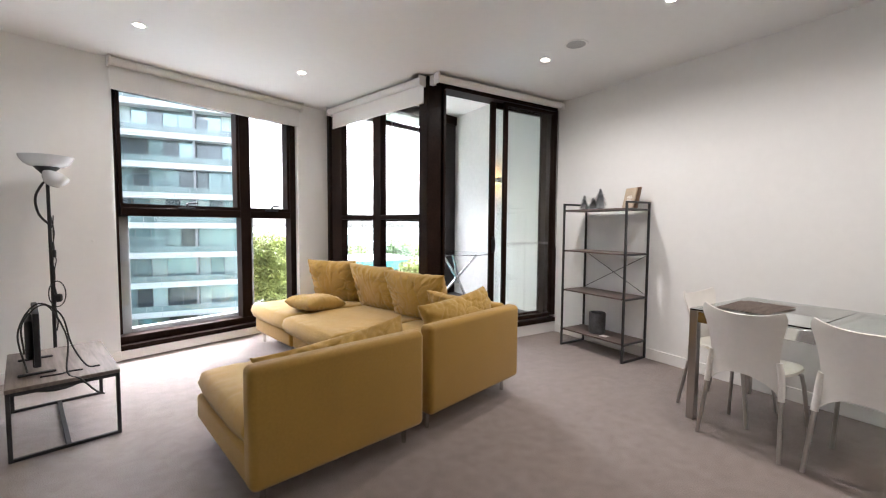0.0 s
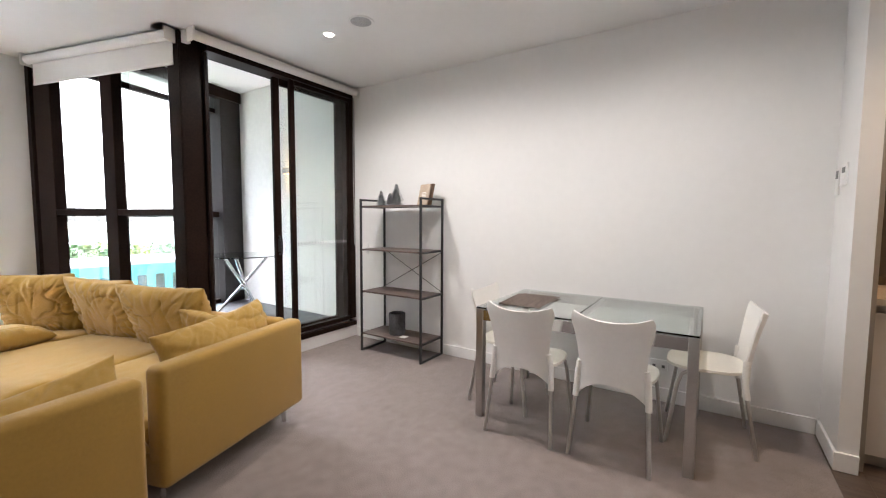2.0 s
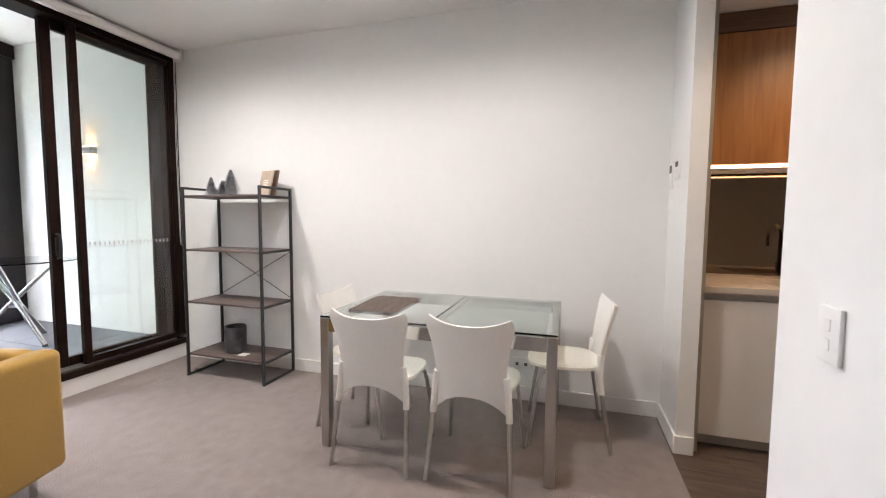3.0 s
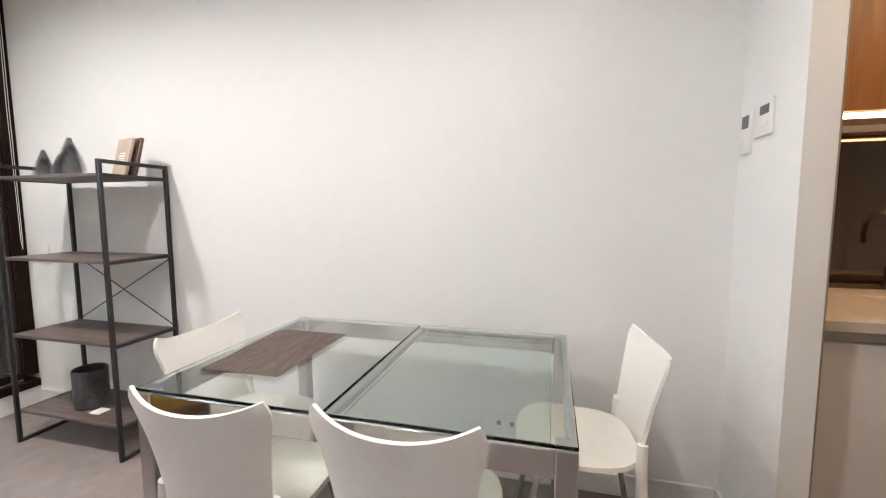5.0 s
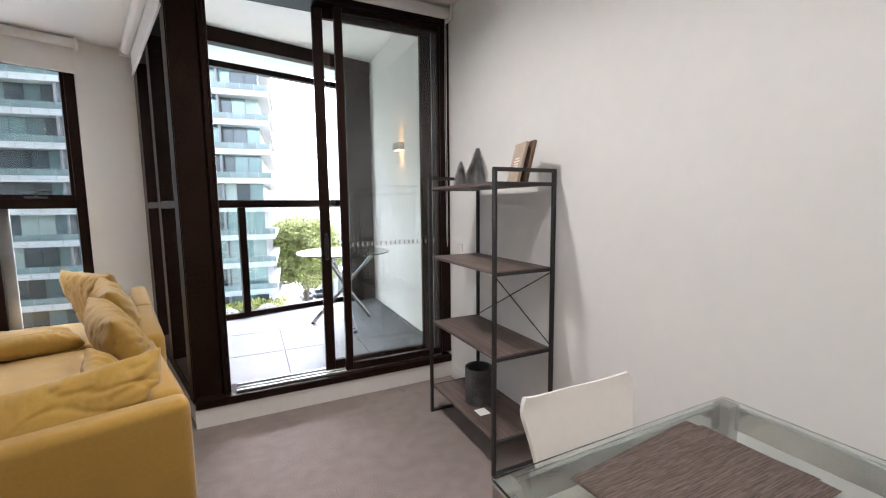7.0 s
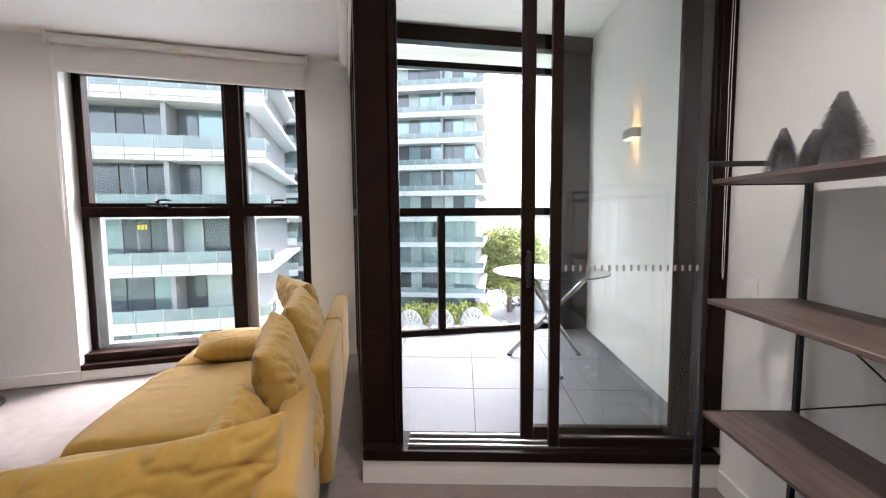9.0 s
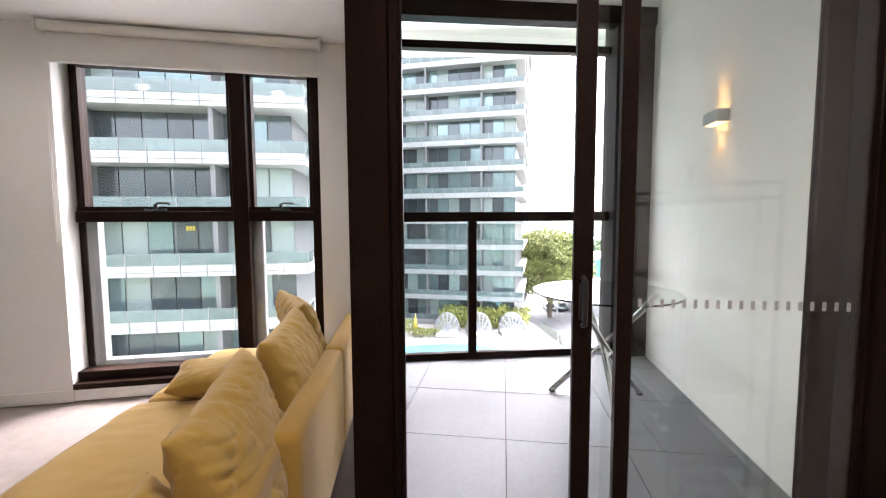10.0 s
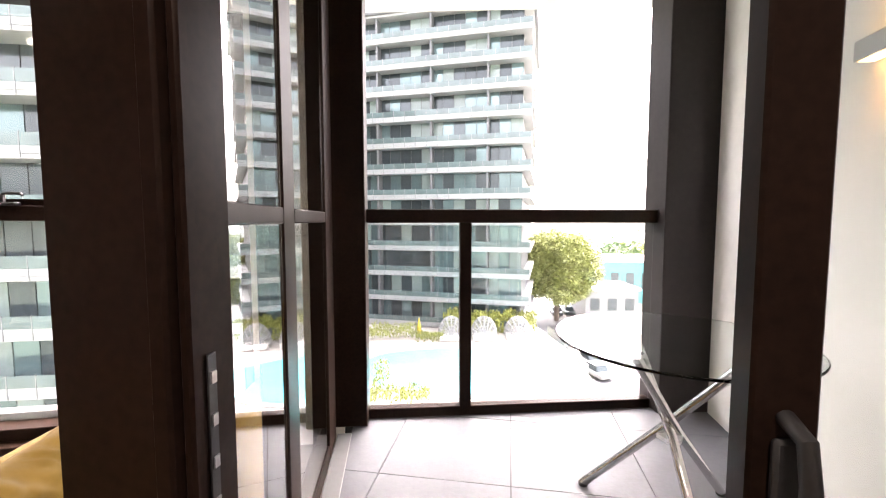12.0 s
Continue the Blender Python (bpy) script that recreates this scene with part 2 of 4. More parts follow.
def solid(name, x0, x1, y0, y1, z0, z1, material, label, category, m=None, bevel=0.0):
    """A piece of the setting: one box."""
    ob = part(name, box(B(), x0, x1, y0, y1, z0, z1, bevel), material)
    if m is not None:
        ob.matrix_basis = m
    return tagged(ob, label, category, kind="structure")


def pane(name, parent, x0, x1, y, z0, z1, material, thick=0.008, label=""):
    ob = part(name, box(B(), x0, x1, y - thick / 2, y + thick / 2, z0, z1), material, parent, label, smooth=0)
    ob.visible_shadow = False
    return ob


# ---------------------------------------------------------------- the setting
CEILING = 2.71
GLAZE = 18.3                                   # the window wall is turned by this angle
WINDOW = pose(0.295, 5.105, 0.012, 0, 0, GLAZE)     # x along the wall from the mullion, y outwards
SIDE = pose(1.785, 3.50, 0, 0, 0, 105)    # x away from the corner post, -y outwards
RAIL = pose(1.459, 5.473, 0, 0, 0, 13.0)          # x along the balustrade, y outwards
BALCONY = pose(2.325, 4.305, 0, 0, 0, -1.0)      # the balcony stands slightly askew to the room


def outline(name, points, z0, z1, material, label, category):
    """A flat slab over a drawn outline."""
    bm = B()
    low = [bm.verts.new((x, y, z0)) for x, y in points]
    top = [bm.verts.new((x, y, z1)) for x, y in points]
    n = len(points)
    bm.faces.new(top), bm.faces.new(low[::-1])
    for i in range(n):
        bm.faces.new((low[i], low[(i + 1) % n], top[(i + 1) % n], top[i]))
    return tagged(part(name, bm, material, smooth=0), label, category, kind="structure")


outline("floor", [(-2.1, -3.1), (1.78, -3.1), (1.78, -0.428), (3.6, -0.428), (3.6, 3.50), (1.80, 3.50), (1.36, 5.30), (1.30, 5.48), (0.6, 5.25), (-2.1, 4.36)], -0.12, 0.0, CARPET, "taupe grey cut-pile carpet floor", "floor")
outline("ceiling", [(-2.1, -3.1), (3.75, -3.1), (3.75, 3.50), (1.80, 3.50), (1.36, 5.30), (1.30, 5.48), (-2.1, 4.38)], CEILING, CEILING + 0.2, CEIL, "smooth white plasterboard ceiling", "ceiling")
solid("wall_east", 3.47, 3.63, -0.52, 3.66, 0, CEILING, WALL, "long plain off-white wall beside the table", "wall")
solid("wall_pier", 3.045, 3.47, -0.535, -0.45, 0, CEILING, WALL, "short white wall return beside the kitchen", "wall")
solid("wall_header", 1.85, 3.045, -0.535, -0.45, 2.42, CEILING, WALL, "white bulkhead above the kitchen opening", "wall")
solid("wall_kitchen", 0.95, 1.85, -0.50, -0.38, 0, CEILING, WALL, "white wall end beside the kitchen opening", "wall")
solid("wall_hall_east", 0.83, 0.95, -3.0, -0.38, 0, CEILING, WALL, "plain white hall wall", "wall")
solid("wall_hall_south", -0.75, 0.83, -3.1, -2.98, 0, CEILING, WALL, "plain white hall end wall", "wall")
solid("wall_hall_west", -0.90, -0.78, -3.1, 1.60, 0, CEILING, WALL, "plain white hall wall", "wall")
solid("wall_return", -2.1, -0.90, 1.48, 1.60, 0, CEILING, WALL, "plain white wall return", "wall")
solid("wall_west", -2.1, -1.98, 1.60, 4.40, 0, CEILING, WALL, "plain white side wall", "wall")
solid("wall_window_left", -2.6, -1.195, -0.06, 0.22, 0, CEILING, WALL, "off-white wall beside the big window", "wall", WINDOW)
solid("wall_window_sill", -1.195, 0.60, -0.05, 0.22, 0, 0.085, TRIM, "white plinth below the window", "wall", WINDOW)
solid("wall_window_head", -1.195, 0.60, -0.06, 0.22, 2.58, CEILING, WALL, "white wall strip above the window", "wall", WINDOW)
solid("wall_window_pier", 0.60, 1.10, -0.06, 0.22, 0, CEILING, WALL, "narrow off-white wall pier between the windows", "wall", WINDOW)

# baseboards, each a moulded board
for i, (x0, x1, y0, y1) in enumerate([(3.455, 3.47, -0.435, 3.455), (3.045, 3.455, -0.45, -0.435), (3.03, 3.045, -0.535, -0.435)]):
    solid("baseboard", x0, x1, y0, y1, 0.0, 0.10, TRIM, "white painted skirting board", "skirting board", bevel=0.003)
solid("baseboard", 1.85, 1.864, -0.50, -0.366, 0.0, 0.10, TRIM, "white painted skirting board", "skirting board", bevel=0.003)
solid("baseboard", 0.95, 1.85, -0.38, -0.366, 0.0, 0.10, TRIM, "white painted skirting board", "skirting board", bevel=0.003)
solid("baseboard", -2.6, -1.195, -0.074, -0.06, 0.0, 0.09, TRIM, "white painted skirting board", "skirting board", WINDOW, 0.003)
solid("baseboard", -0.78, -0.766, -3.0, 1.614, 0.0, 0.10, TRIM, "white painted skirting board", "skirting board", bevel=0.003)


# ---- the big window
def frame_bar(parent, name, x0, x1, y0, y1, z0, z1, material=BRONZE):
    return part(name, box(B(), x0, x1, y0, y1, z0, z1, 0.004), material, parent)


win = thing("window_1", "large dark bronze window with opening upper sashes", "window", WINDOW, kind="structure")
frame_bar(win, "window_frame", -1.195, -1.135, 0.12, 0.20, 0.20, 2.58)
frame_bar(win, "window_frame", 0.53, 0.60, 0.0, 0.13, 0.20, 2.58)
frame_bar(win, "window_frame", -1.195, 0.60, 0.0, 0.13, 2.50, 2.58)
frame_bar(win, "window_frame", -1.195, 0.60, 0.0, 0.13, 0.13, 0.20)
frame_bar(win, "window_sill", -1.195, 0.60, -0.065, 0.10, 0.085, 0.13)
frame_bar(win, "mullion", -0.068, 0.045, 0.0, 0.13, 0.20, 2.50)
frame_bar(win, "transom", -1.14, -0.068, 0.0, 0.13, 1.32, 1.40)
frame_bar(win, "transom", 0.045, 0.53, 0.0, 0.13, 1.32, 1.40)
for x0, x1 in ((-1.14, -0.068), (0.045, 0.53)):
    sash = part("sash", box(box(box(box(B(), x0, x0 + 0.028, 0.07, 0.17, 1.40, 2.50), x1 - 0.024, x1, 0.03, 0.15, 1.40, 2.50), x0, x1, 0.02, 0.11, 1.40, 1.435), x0, x1, 0.02, 0.11, 2.46, 2.50), BRONZE, win)
    pane("pane", sash, x0 + 0.015, x1 - 0.015, 0.12, 1.42, 2.48, PANE)
    pane("pane", win, x0, x1, 0.11, 0.20, 1.32, PANE)
    part("outer_fin", box(B(), x0, x0 + 0.075, 0.12, 0.20, 0.20, 1.32, 0.003), GREY_FIN, win, "pale grey outer frame fin")
    part("outer_sill", box(B(), x0 + 0.075, x1, 0.12, 0.20, 0.20, 0.245, 0.003), GREY_FIN, win, "pale grey outer frame sill")
    xm = (x0 + x1) / 2
    handle = part("handle", box(box(B(), xm - 0.07, xm + 0.07, -0.03, 0.02, 1.40, 1.418, 0.005), xm - 0.012, xm + 0.012, -0.02, 0.005, 1.418, 1.455, 0.004), BLACK_METAL, sash)
    part("lever", sweep(B(), [(xm, -0.008, 1.45), (xm + 0.02, -0.012, 1.462), (xm + 0.09, -0.016, 1.462), (xm + 0.10, -0.016, 1.452)], 0.008, 8), BLACK_METAL, win)

# ---- the side glazing between the pier and the corner post
side = thing("window_2", "dark bronze fixed side window facing the balcony", "window", SIDE, kind="structure")
for name, x0, x1, z0, z1 in [("window_frame", 1.56, 1.78, 0.12, 2.60), ("mullion", 0.795, 0.935, 0.20, 2.52), ("transom", 0.16, 0.795, 1.325, 1.375), ("transom", 0.935, 1.56, 1.325, 1.375), ("window_frame", 0.16, 1.56, 0.12, 0.20), ("window_frame", 0.16, 1.56, 2.52, 2.62)]:
    frame_bar(side, name, x0, x1, -0.055, 0.035, z0, z1)
for x0, x1 in ((0.16, 0.795), (0.935, 1.56)):
    pane("pane", side, x0, x1, -0.043, 0.20, 1.325, COATED)
    pane("pane", side, x0, x1, -0.043, 1.375, 2.52, COATED)
solid("wall_side_plinth", 0.0, 1.80, -0.055, 0.035, 0, 0.12, TRIM, "white plinth below the side window", "wall", SIDE)
solid("wall_side_head", 0.0, 1.80, -0.02, 0.02, 2.62, CEILING, WALL, "white strip above the side window", "wall", SIDE)

frame_bar(side, "outer_sill", 0.10, 1.80, -0.14, -0.058, 0.0, 0.135, GREY_FIN)
frame_bar(side, "fascia", 0.10, 1.80, -0.14, -0.023, 2.622, 3.06)

# ---- the sliding door
door = thing("door_1", "dark bronze sliding glass door, slid half open", "sliding door", kind="structure")
bm = B()
vs = [(1.735, 3.54), (1.90, 3.54), (1.90, 3.66), (1.70, 3.66)]
low, top = [bm.verts.new((x, y, 0.12)) for x, y in vs], [bm.verts.new((x, y, CEILING)) for x, y in vs]
bm.faces.new(low[::-1]), bm.faces.new(top)
for i in range(4):
    bm.faces.new((low[i], low[(i + 1) % 4], top[(i + 1) % 4], top[i]))
bmesh.ops.bevel(bm, geom=list(bm.edges), offset=0.006, segments=2, affect="EDGES")
part("corner_post", bm, BRONZE, door)
frame_bar(door, "jamb", 1.90, 1.925, 3.51, 3.60, 0.17, 2.60)
frame_bar(door, "jamb", 1.925, 1.94, 3.525, 3.545, 0.17, 2.60)
frame_bar(door, "jamb", 3.40, 3.47, 3.47, 3.64, 0.20, 2.60)
frame_bar(door, "head", 1.90, 3.47, 3.47, 3.66, 2.60, CEILING)
frame_bar(door, "threshold", 1.75, 3.47, 3.46, 3.66, 0.12, 0.17)
for y in (3.50, 3.545, 3.60):
    part("track", box(B(), 1.97, 3.40, y, y + 0.012, 0.17, 0.186, 0.002), ALU, door, "bright aluminium track")
fixed = thing("fixed_panel", "", "")
fixed.parent = door
for name, a in [("stile", (2.66, 2.71, 3.485, 3.525, 0.186, 2.60)), ("stile", (3.388, 3.40, 3.485, 3.525, 0.186, 2.60)), ("rail", (2.71, 3.388, 3.485, 3.525, 0.186, 0.235)), ("rail", (2.71, 3.388, 3.485, 3.525, 2.56, 2.60))]:
    frame_bar(fixed, name, *a)
pane("pane", fixed, 2.71, 3.388, 3.505, 0.235, 2.56, TINTED)
slider = thing("sliding_panel", "", "")
slider.parent = door
for name, a in [("stile", (2.535, 2.60, 3.56, 3.60, 0.186, 2.60)), ("stile", (3.28, 3.365, 3.56, 3.60, 0.186, 2.60)), ("rail", (2.60, 3.28, 3.56, 3.60, 0.186, 0.25)), ("rail", (2.60, 3.28, 3.56, 3.60, 2.54, 2.60))]:
    frame_bar(slider, name, *a)
pane("pane", slider, 2.60, 3.28, 3.58, 0.25, 2.54, TINTED)
part("handle", sweep(B(), [(2.567, 3.56, 0.97), (2.567, 3.528, 0.98), (2.567, 3.52, 1.02), (2.567, 3.52, 1.09), (2.567, 3.528, 1.13), (2.567, 3.56, 1.14)], 0.009, 10), BLACK_METAL, slider, "black pull handle")
part("latch", box(B(), 2.553, 2.582, 3.548, 3.56, 0.99, 1.12, 0.004), BLACK_METAL, slider)
lock = part("strike_plate", box(B(), 1.925, 1.928, 3.567, 3.583, 0.95, 1.17, 0.001), BLACK_METAL, door, "dark metal lock plate")
for k in range(4):
    part("strike_slot", box(B(), 1.928, 1.930, 3.571, 3.580, 0.967 + 0.055 * k, 0.982 + 0.055 * k), BRUSHED, door)
dot = part("safety_mark", box(B(), -0.0055, 0.0055, -0.0006, 0.0006, -0.014, 0.014), MARK, fixed, "row of small square film marks", smooth=0)
dot.location = (2.735, 3.4995, 1.066)
for k in range(1, 19):
    again(dot, Matrix.Translation((2.735 + 0.034 * k, 3.4995, 1.066)))
solid("wall_door_plinth", 1.745, 3.47, 3.47, 3.68, 0, 0.12, TRIM, "white plinth below the sliding door", "wall")


# ---- roller blinds
def blind(name, m, x0, x1, y, drop, label, cord_at=None):
    t = thing(name, label, "blind", m)
    part("cassette_tube", sweep(B(), [(x0 + 0.02, y, CEILING - 0.05), (x1 - 0.02, y, CEILING - 0.05)], 0.037, 20), BLIND, t)
    for x in (x0, x1 - 0.02):
        part("bracket", box(B(), x, x + 0.02, y - 0.045, y + 0.045, CEILING - 0.10, CEILING, 0.004), PLASTIC_WHITE, t)
    if drop:
        part("fabric", box(B(), x0 + 0.025, x1 - 0.025, y + 0.033, y + 0.036, CEILING - drop, CEILING - 0.04), BLIND, t)
        part("bottom_rail", box(B(), x0 + 0.025, x1 - 0.025, y + 0.027, y + 0.043, CEILING - drop - 0.02, CEILING - drop, 0.004), PLASTIC_WHITE, t)
    if cord_at is not None:
        c, lo = cord_at
        sweep_line = [(c, y + 0.03, CEILING - 0.06), (c - 0.004, y + 0.034, 1.9), (c, y + 0.03, lo + 0.04), (c + 0.004, y + 0.028, lo), (c + 0.008, y + 0.03, lo + 0.04), (c + 0.008, y + 0.034, 1.9), (c + 0.008, y + 0.03, CEILING - 0.06)]
        part("cord", sweep(B(), sweep_line, 0.0015, 6), PLASTIC_WHITE, t)
    return t


blind("roller_blind", WINDOW @ Matrix.Translation((0, -0.06, 0)), -1.225, 0.63, -0.055, 0.265, "white fabric roller blind, partly lowered above the window", (-1.215, 1.18))
blind("roller_blind", SIDE @ pose(0, 0.02, 0, 0, 0, 180) @ Matrix.Translation((-1.76, -0.06, 0)), 0, 1.68, 0.0, 0.235, "white fabric roller blind, partly lowered above the side window")
blind("roller_blind", pose(3.455, 3.42, 0, 0, 0, 0) @ Matrix.Translation((-1.50, 0, 0)), -0.20, 1.50, 0.0, 0, "white fabric roller blind, rolled up above the sliding door", (1.475, 1.02))

# ---- balcony
FLOOR_B = 0.13
outline("balcony_base", [(1.87, 3.66), (3.70, 3.66), (3.70, 6.04), (1.30, 5.52), (1.41, 5.40)], -0.25, FLOOR_B - 0.014, GROUT, "dark concrete balcony slab under the tiles", "floor")
outline("balcony_ceiling", [(1.60, 3.60), (3.75, 3.60), (3.75, 6.30), (0.9, 5.62)], 3.06, 3.30, CEIL, "white balcony soffit", "ceiling")
solid("wall_balcony_head", 1.60, 3.75, 3.52, 3.68, CEILING, 3.06, RENDER_WALL, "white wall above the sliding door", "wall")
solid("wall_balcony", 1.22, 1.41, -0.73, 1.9, -0.2, 3.06, RENDER_WALL, "off-white rendered balcony wall", "wall", BALCONY)
# slab overhead: its colour carries the shade of the underside
outline("soffit", [(0.6, 5.9), (4.4, 6.32), (4.6, 7.0), (0.4, 6.55)], 3.10, 3.4, SLAB_SHADE, "white slab edge of the storey above, greyed as if in shade", "ceiling")
rail = thing("balustrade", "dark bronze balustrade with clear glass panels round the balcony", "balustrade", RAIL)
part("post", box(B(), -0.20, 0.03, -0.12, 0.06, FLOOR_B, 3.06, 0.005), BRONZE, rail)
part("post", box(B(), 0.585, 0.655, -0.03, 0.04, FLOOR_B, 1.32, 0.004), BRONZE, rail)
part("post", box(B(), 1.815, 2.27, -0.12, 0.10, FLOOR_B, 3.06, 0.005), BRONZE_SOFT, rail)
part("top_rail", box(B(), 0.03, 1.815, -0.05, 0.05, 1.32, 1.40, 0.005), BRONZE, rail)
part("bottom_rail", box(B(), 0.03, 1.815, -0.03, 0.04, FLOOR_B, 0.19, 0.004), BRONZE, rail)
part("head_bar", box(B(), 0.03, 1.815, -0.03, 0.05, 2.73, 2.79, 0.004), BRONZE, rail)
part("beam", box(B(), -0.25, 2.25, -0.16, -0.04, 2.92, 3.06, 0.004), BRONZE, rail)
pane("pane", rail, 0.03, 0.585, 0.0, 0.19, 1.32, PANE)
pane("pane", rail, 0.655, 1.815, 0.0, 0.19, 1.32, PANE)
pane("pane", rail, 0.03, 1.815, 0.0, 2.79, 3.06, TINTED)

# ---------------------------------------------------------------- sofa
SOFA_FRAME = pose(1.865, 2.335, 0, 0, 0, 12.4)    # x along the near back, y along the long back
CORNER_FRAME = SOFA_FRAME @ pose(0, 0, 0, 0, 0, 3.3)   # the sections stand a little askew to one another
NEAR_FRAME = pose(0.866, 2.020, 0, 0, 0, 11.2) @ Matrix.Translation((0.972, 0, 0))


def sofa_module(name, label, x0, x1, y0, y1, backs, legs, at=SOFA_FRAME):
    """One upholstered section: base, seat cushion and its back panels."""
    t = thing(name, label, "sofa", at, group="sections of the corner sofa")
    part("base", box(B(), x0 + 0.004, x1 - 0.02, max(y0, 0.02), y1, 0.12, 0.27, 0.025, 4), SOFA, t)
    for a in backs:
        part("backrest", box(B(), *a, 0.115, 0.665, 0.035, 5), SOFA, t)
    for x, y in legs:
        part("leg", lathe(B(), [(0.013, 0.0), (0.014, 0.005), (0.014, 0.125)], 14, (x, y, 0)), CHROME, t, "slim chrome leg")
    return t


def seat(parent, x0, x1, y0, y1, seed, z0=0.265, z1=0.43):
    bm = pillow(B(), x1 - x0, y1 - y0, z1 - z0, Matrix.Translation(((x0 + x1) / 2, (y0 + y1) / 2, (z0 + z1) / 2)), 12, 0.007, 44, seed, 0.26, -0.03, 0.25)
    return part("seat_cushion", bm, CUSHION, parent, smooth=80)


corner = sofa_module("sofa_section", "mustard yellow fabric corner section of a modular sofa", -0.97, 0.0, 0.0, 0.96, [(-0.965, 0.0, 0.0, 0.11), (-0.11, 0.0, 0.12, 0.955)], [(-0.08, 0.10), (-0.90, 0.10), (-0.90, 0.88), (-0.08, 0.88)], CORNER_FRAME)
seat(corner, -0.985, -0.10, 0.10, 0.97, 1.0)
near = sofa_module("sofa_section", "mustard yellow fabric end section with open side", -1.93, -0.975, 0.0, 0.96, [(-1.93, -0.975, 0.0, 0.11)], [(-1.85, 0.10), (-1.85, 0.88), (-1.05, 0.88), (-1.05, 0.10)], NEAR_FRAME)
seat(near, -1.92, -1.01, 0.12, 0.96, 2.0, 0.255, 0.415)
mid = sofa_module("sofa_section", "mustard yellow fabric middle seat section", -0.97, 0.0, 0.965, 1.86, [(-0.11, 0.0, 0.965, 1.86)], [(-0.90, 1.05), (-0.90, 1.78), (-0.08, 1.78)])
seat(mid, -1.06, -0.10, 0.96, 1.87, 3.0)
far = sofa_module("sofa_section", "mustard yellow fabric far end section by the window", -0.99, 0.0, 1.865, 2.72, [(-0.11, 0.0, 1.865, 2.72)], [(-0.92, 1.95), (-0.92, 2.64), (-0.08, 2.64)])
seat(far, -1.03, -0.10, 1.87, 2.74, 4.0)


def cushion(label, x, y, z, w, h, t, rx, ry, rz, seed, wrinkle=0.016, edge=3.4, at=SOFA_FRAME):
    bm = pillow(B(), w, h, t, Matrix(), edge, wrinkle, 72, seed, 0.46, 0.075)
    ob = part("cushion", bm, CUSHION, smooth=80)
    ob.matrix_basis = at @ pose(x, y, z, rx, ry, rz)
    return tagged(ob, label, "cushion", "loose cushions on the sofa")


# leaning against the long back
cushion("plump mustard cushion leaning on the sofa back", -0.175, 0.98, 0.615, 0.50, 0.72, 0.19, 0, 70, 8, 11, 0.019)
cushion("plump mustard cushion leaning on the sofa back", -0.175, 1.64, 0.62, 0.52, 0.68, 0.19, 0, 72, 4, 12, 0.019)
cushion("plump mustard cushion leaning on the far end of the sofa", -0.30, 2.24, 0.635, 0.52, 0.60, 0.18, 0, 74, 28, 13, 0.018)
cushion("small mustard cushion lying flat on the far seat", -0.66, 1.98, 0.49, 0.50, 0.34, 0.16, 3, 6, 16, 14, 0.010)
cushion("slumped mustard cushion in the sofa corner", -0.19, 0.50, 0.515, 0.46, 0.46, 0.15, 6, 58, 4, 15, 0.018)
cushion("mustard cushion tucked in the sofa corner", -0.40, 0.215, 0.545, 0.76, 0.46, 0.20, 66, -4, 2, 16, 0.018, at=CORNER_FRAME)
cushion("long slumped mustard cushion along the near back", -1.36, 0.205, 0.452, 0.92, 0.46, 0.19, 68, -5, 1, 17, 0.019, 2.3, NEAR_FRAME)


# ---------------------------------------------------------------- shelving unit
def shelving():
    t = thing("shelving_unit", "open shelf rack of black metal with brown wood boards", "shelf", pose(3.10, 2.30, 0))
    w, d, h = 0.345, 0.725, 1.50
    for y in (0, d):
        for x in (0, w):
            part("post", box(B(), x - 0.0095, x + 0.0095, y - 0.0095, y + 0.0095, 0.0, h, 0.002), BLACK_METAL, t)
        part("foot_bar", box(B(), 0.0095, w - 0.0095, y - 0.009, y + 0.009, 0.0, 0.018, 0.002), BLACK_METAL, t)
        part("top_bar", box(B(), 0.0095, w - 0.0095, y - 0.009, y + 0.009, h - 0.018, h, 0.002), BLACK_METAL, t)
    for z in (0.165, 0.585, 1.0, 1.42):
        part("board", box(B(), 0.008, w - 0.008, 0.008, d - 0.008, z, z + 0.016, 0.002), SHELF_WOOD, t)
        for y in (0, d):
            part("shelf_bar", box(B(), 0.0095, w - 0.0095, y - 0.008, y + 0.008, z - 0.004, z + 0.014, 0.002), BLACK_METAL, t)
    part("cross_brace", sweep(B(), [(w, 0.01, 0.61), (w, d - 0.01, 0.99)], 0.003, 6), BLACK_METAL, t)
    part("cross_brace", sweep(B(), [(w + 0.004, 0.01, 0.99), (w + 0.004, d - 0.01, 0.61)], 0.003, 6), BLACK_METAL, t)
    return t


shelving()

# ---------------------------------------------------------------- dining table
table = thing("dining_table", "extendable glass dining table with chrome frame", "table", pose(2.52, 0.172, 0))
TW, TL, TH = 0.845, 1.25, 0.735
for x in (0.0, TW - 0.05):
    for y in (0.0, TL - 0.05):
        part("leg", box(B(), x, x + 0.05, y, y + 0.05, 0.0, TH - 0.012, 0.003), BRUSHED, table)
for x in (0.004, TW - 0.024):
    part("apron", box(B(), x, x + 0.02, 0.05, TL - 0.05, TH - 0.085, TH - 0.016, 0.002), CHROME, table)
for y in (0.004, TL - 0.024):
    part("apron", box(B(), 0.05, TW - 0.05, y, y + 0.02, TH - 0.085, TH - 0.016, 0.002), CHROME, table)
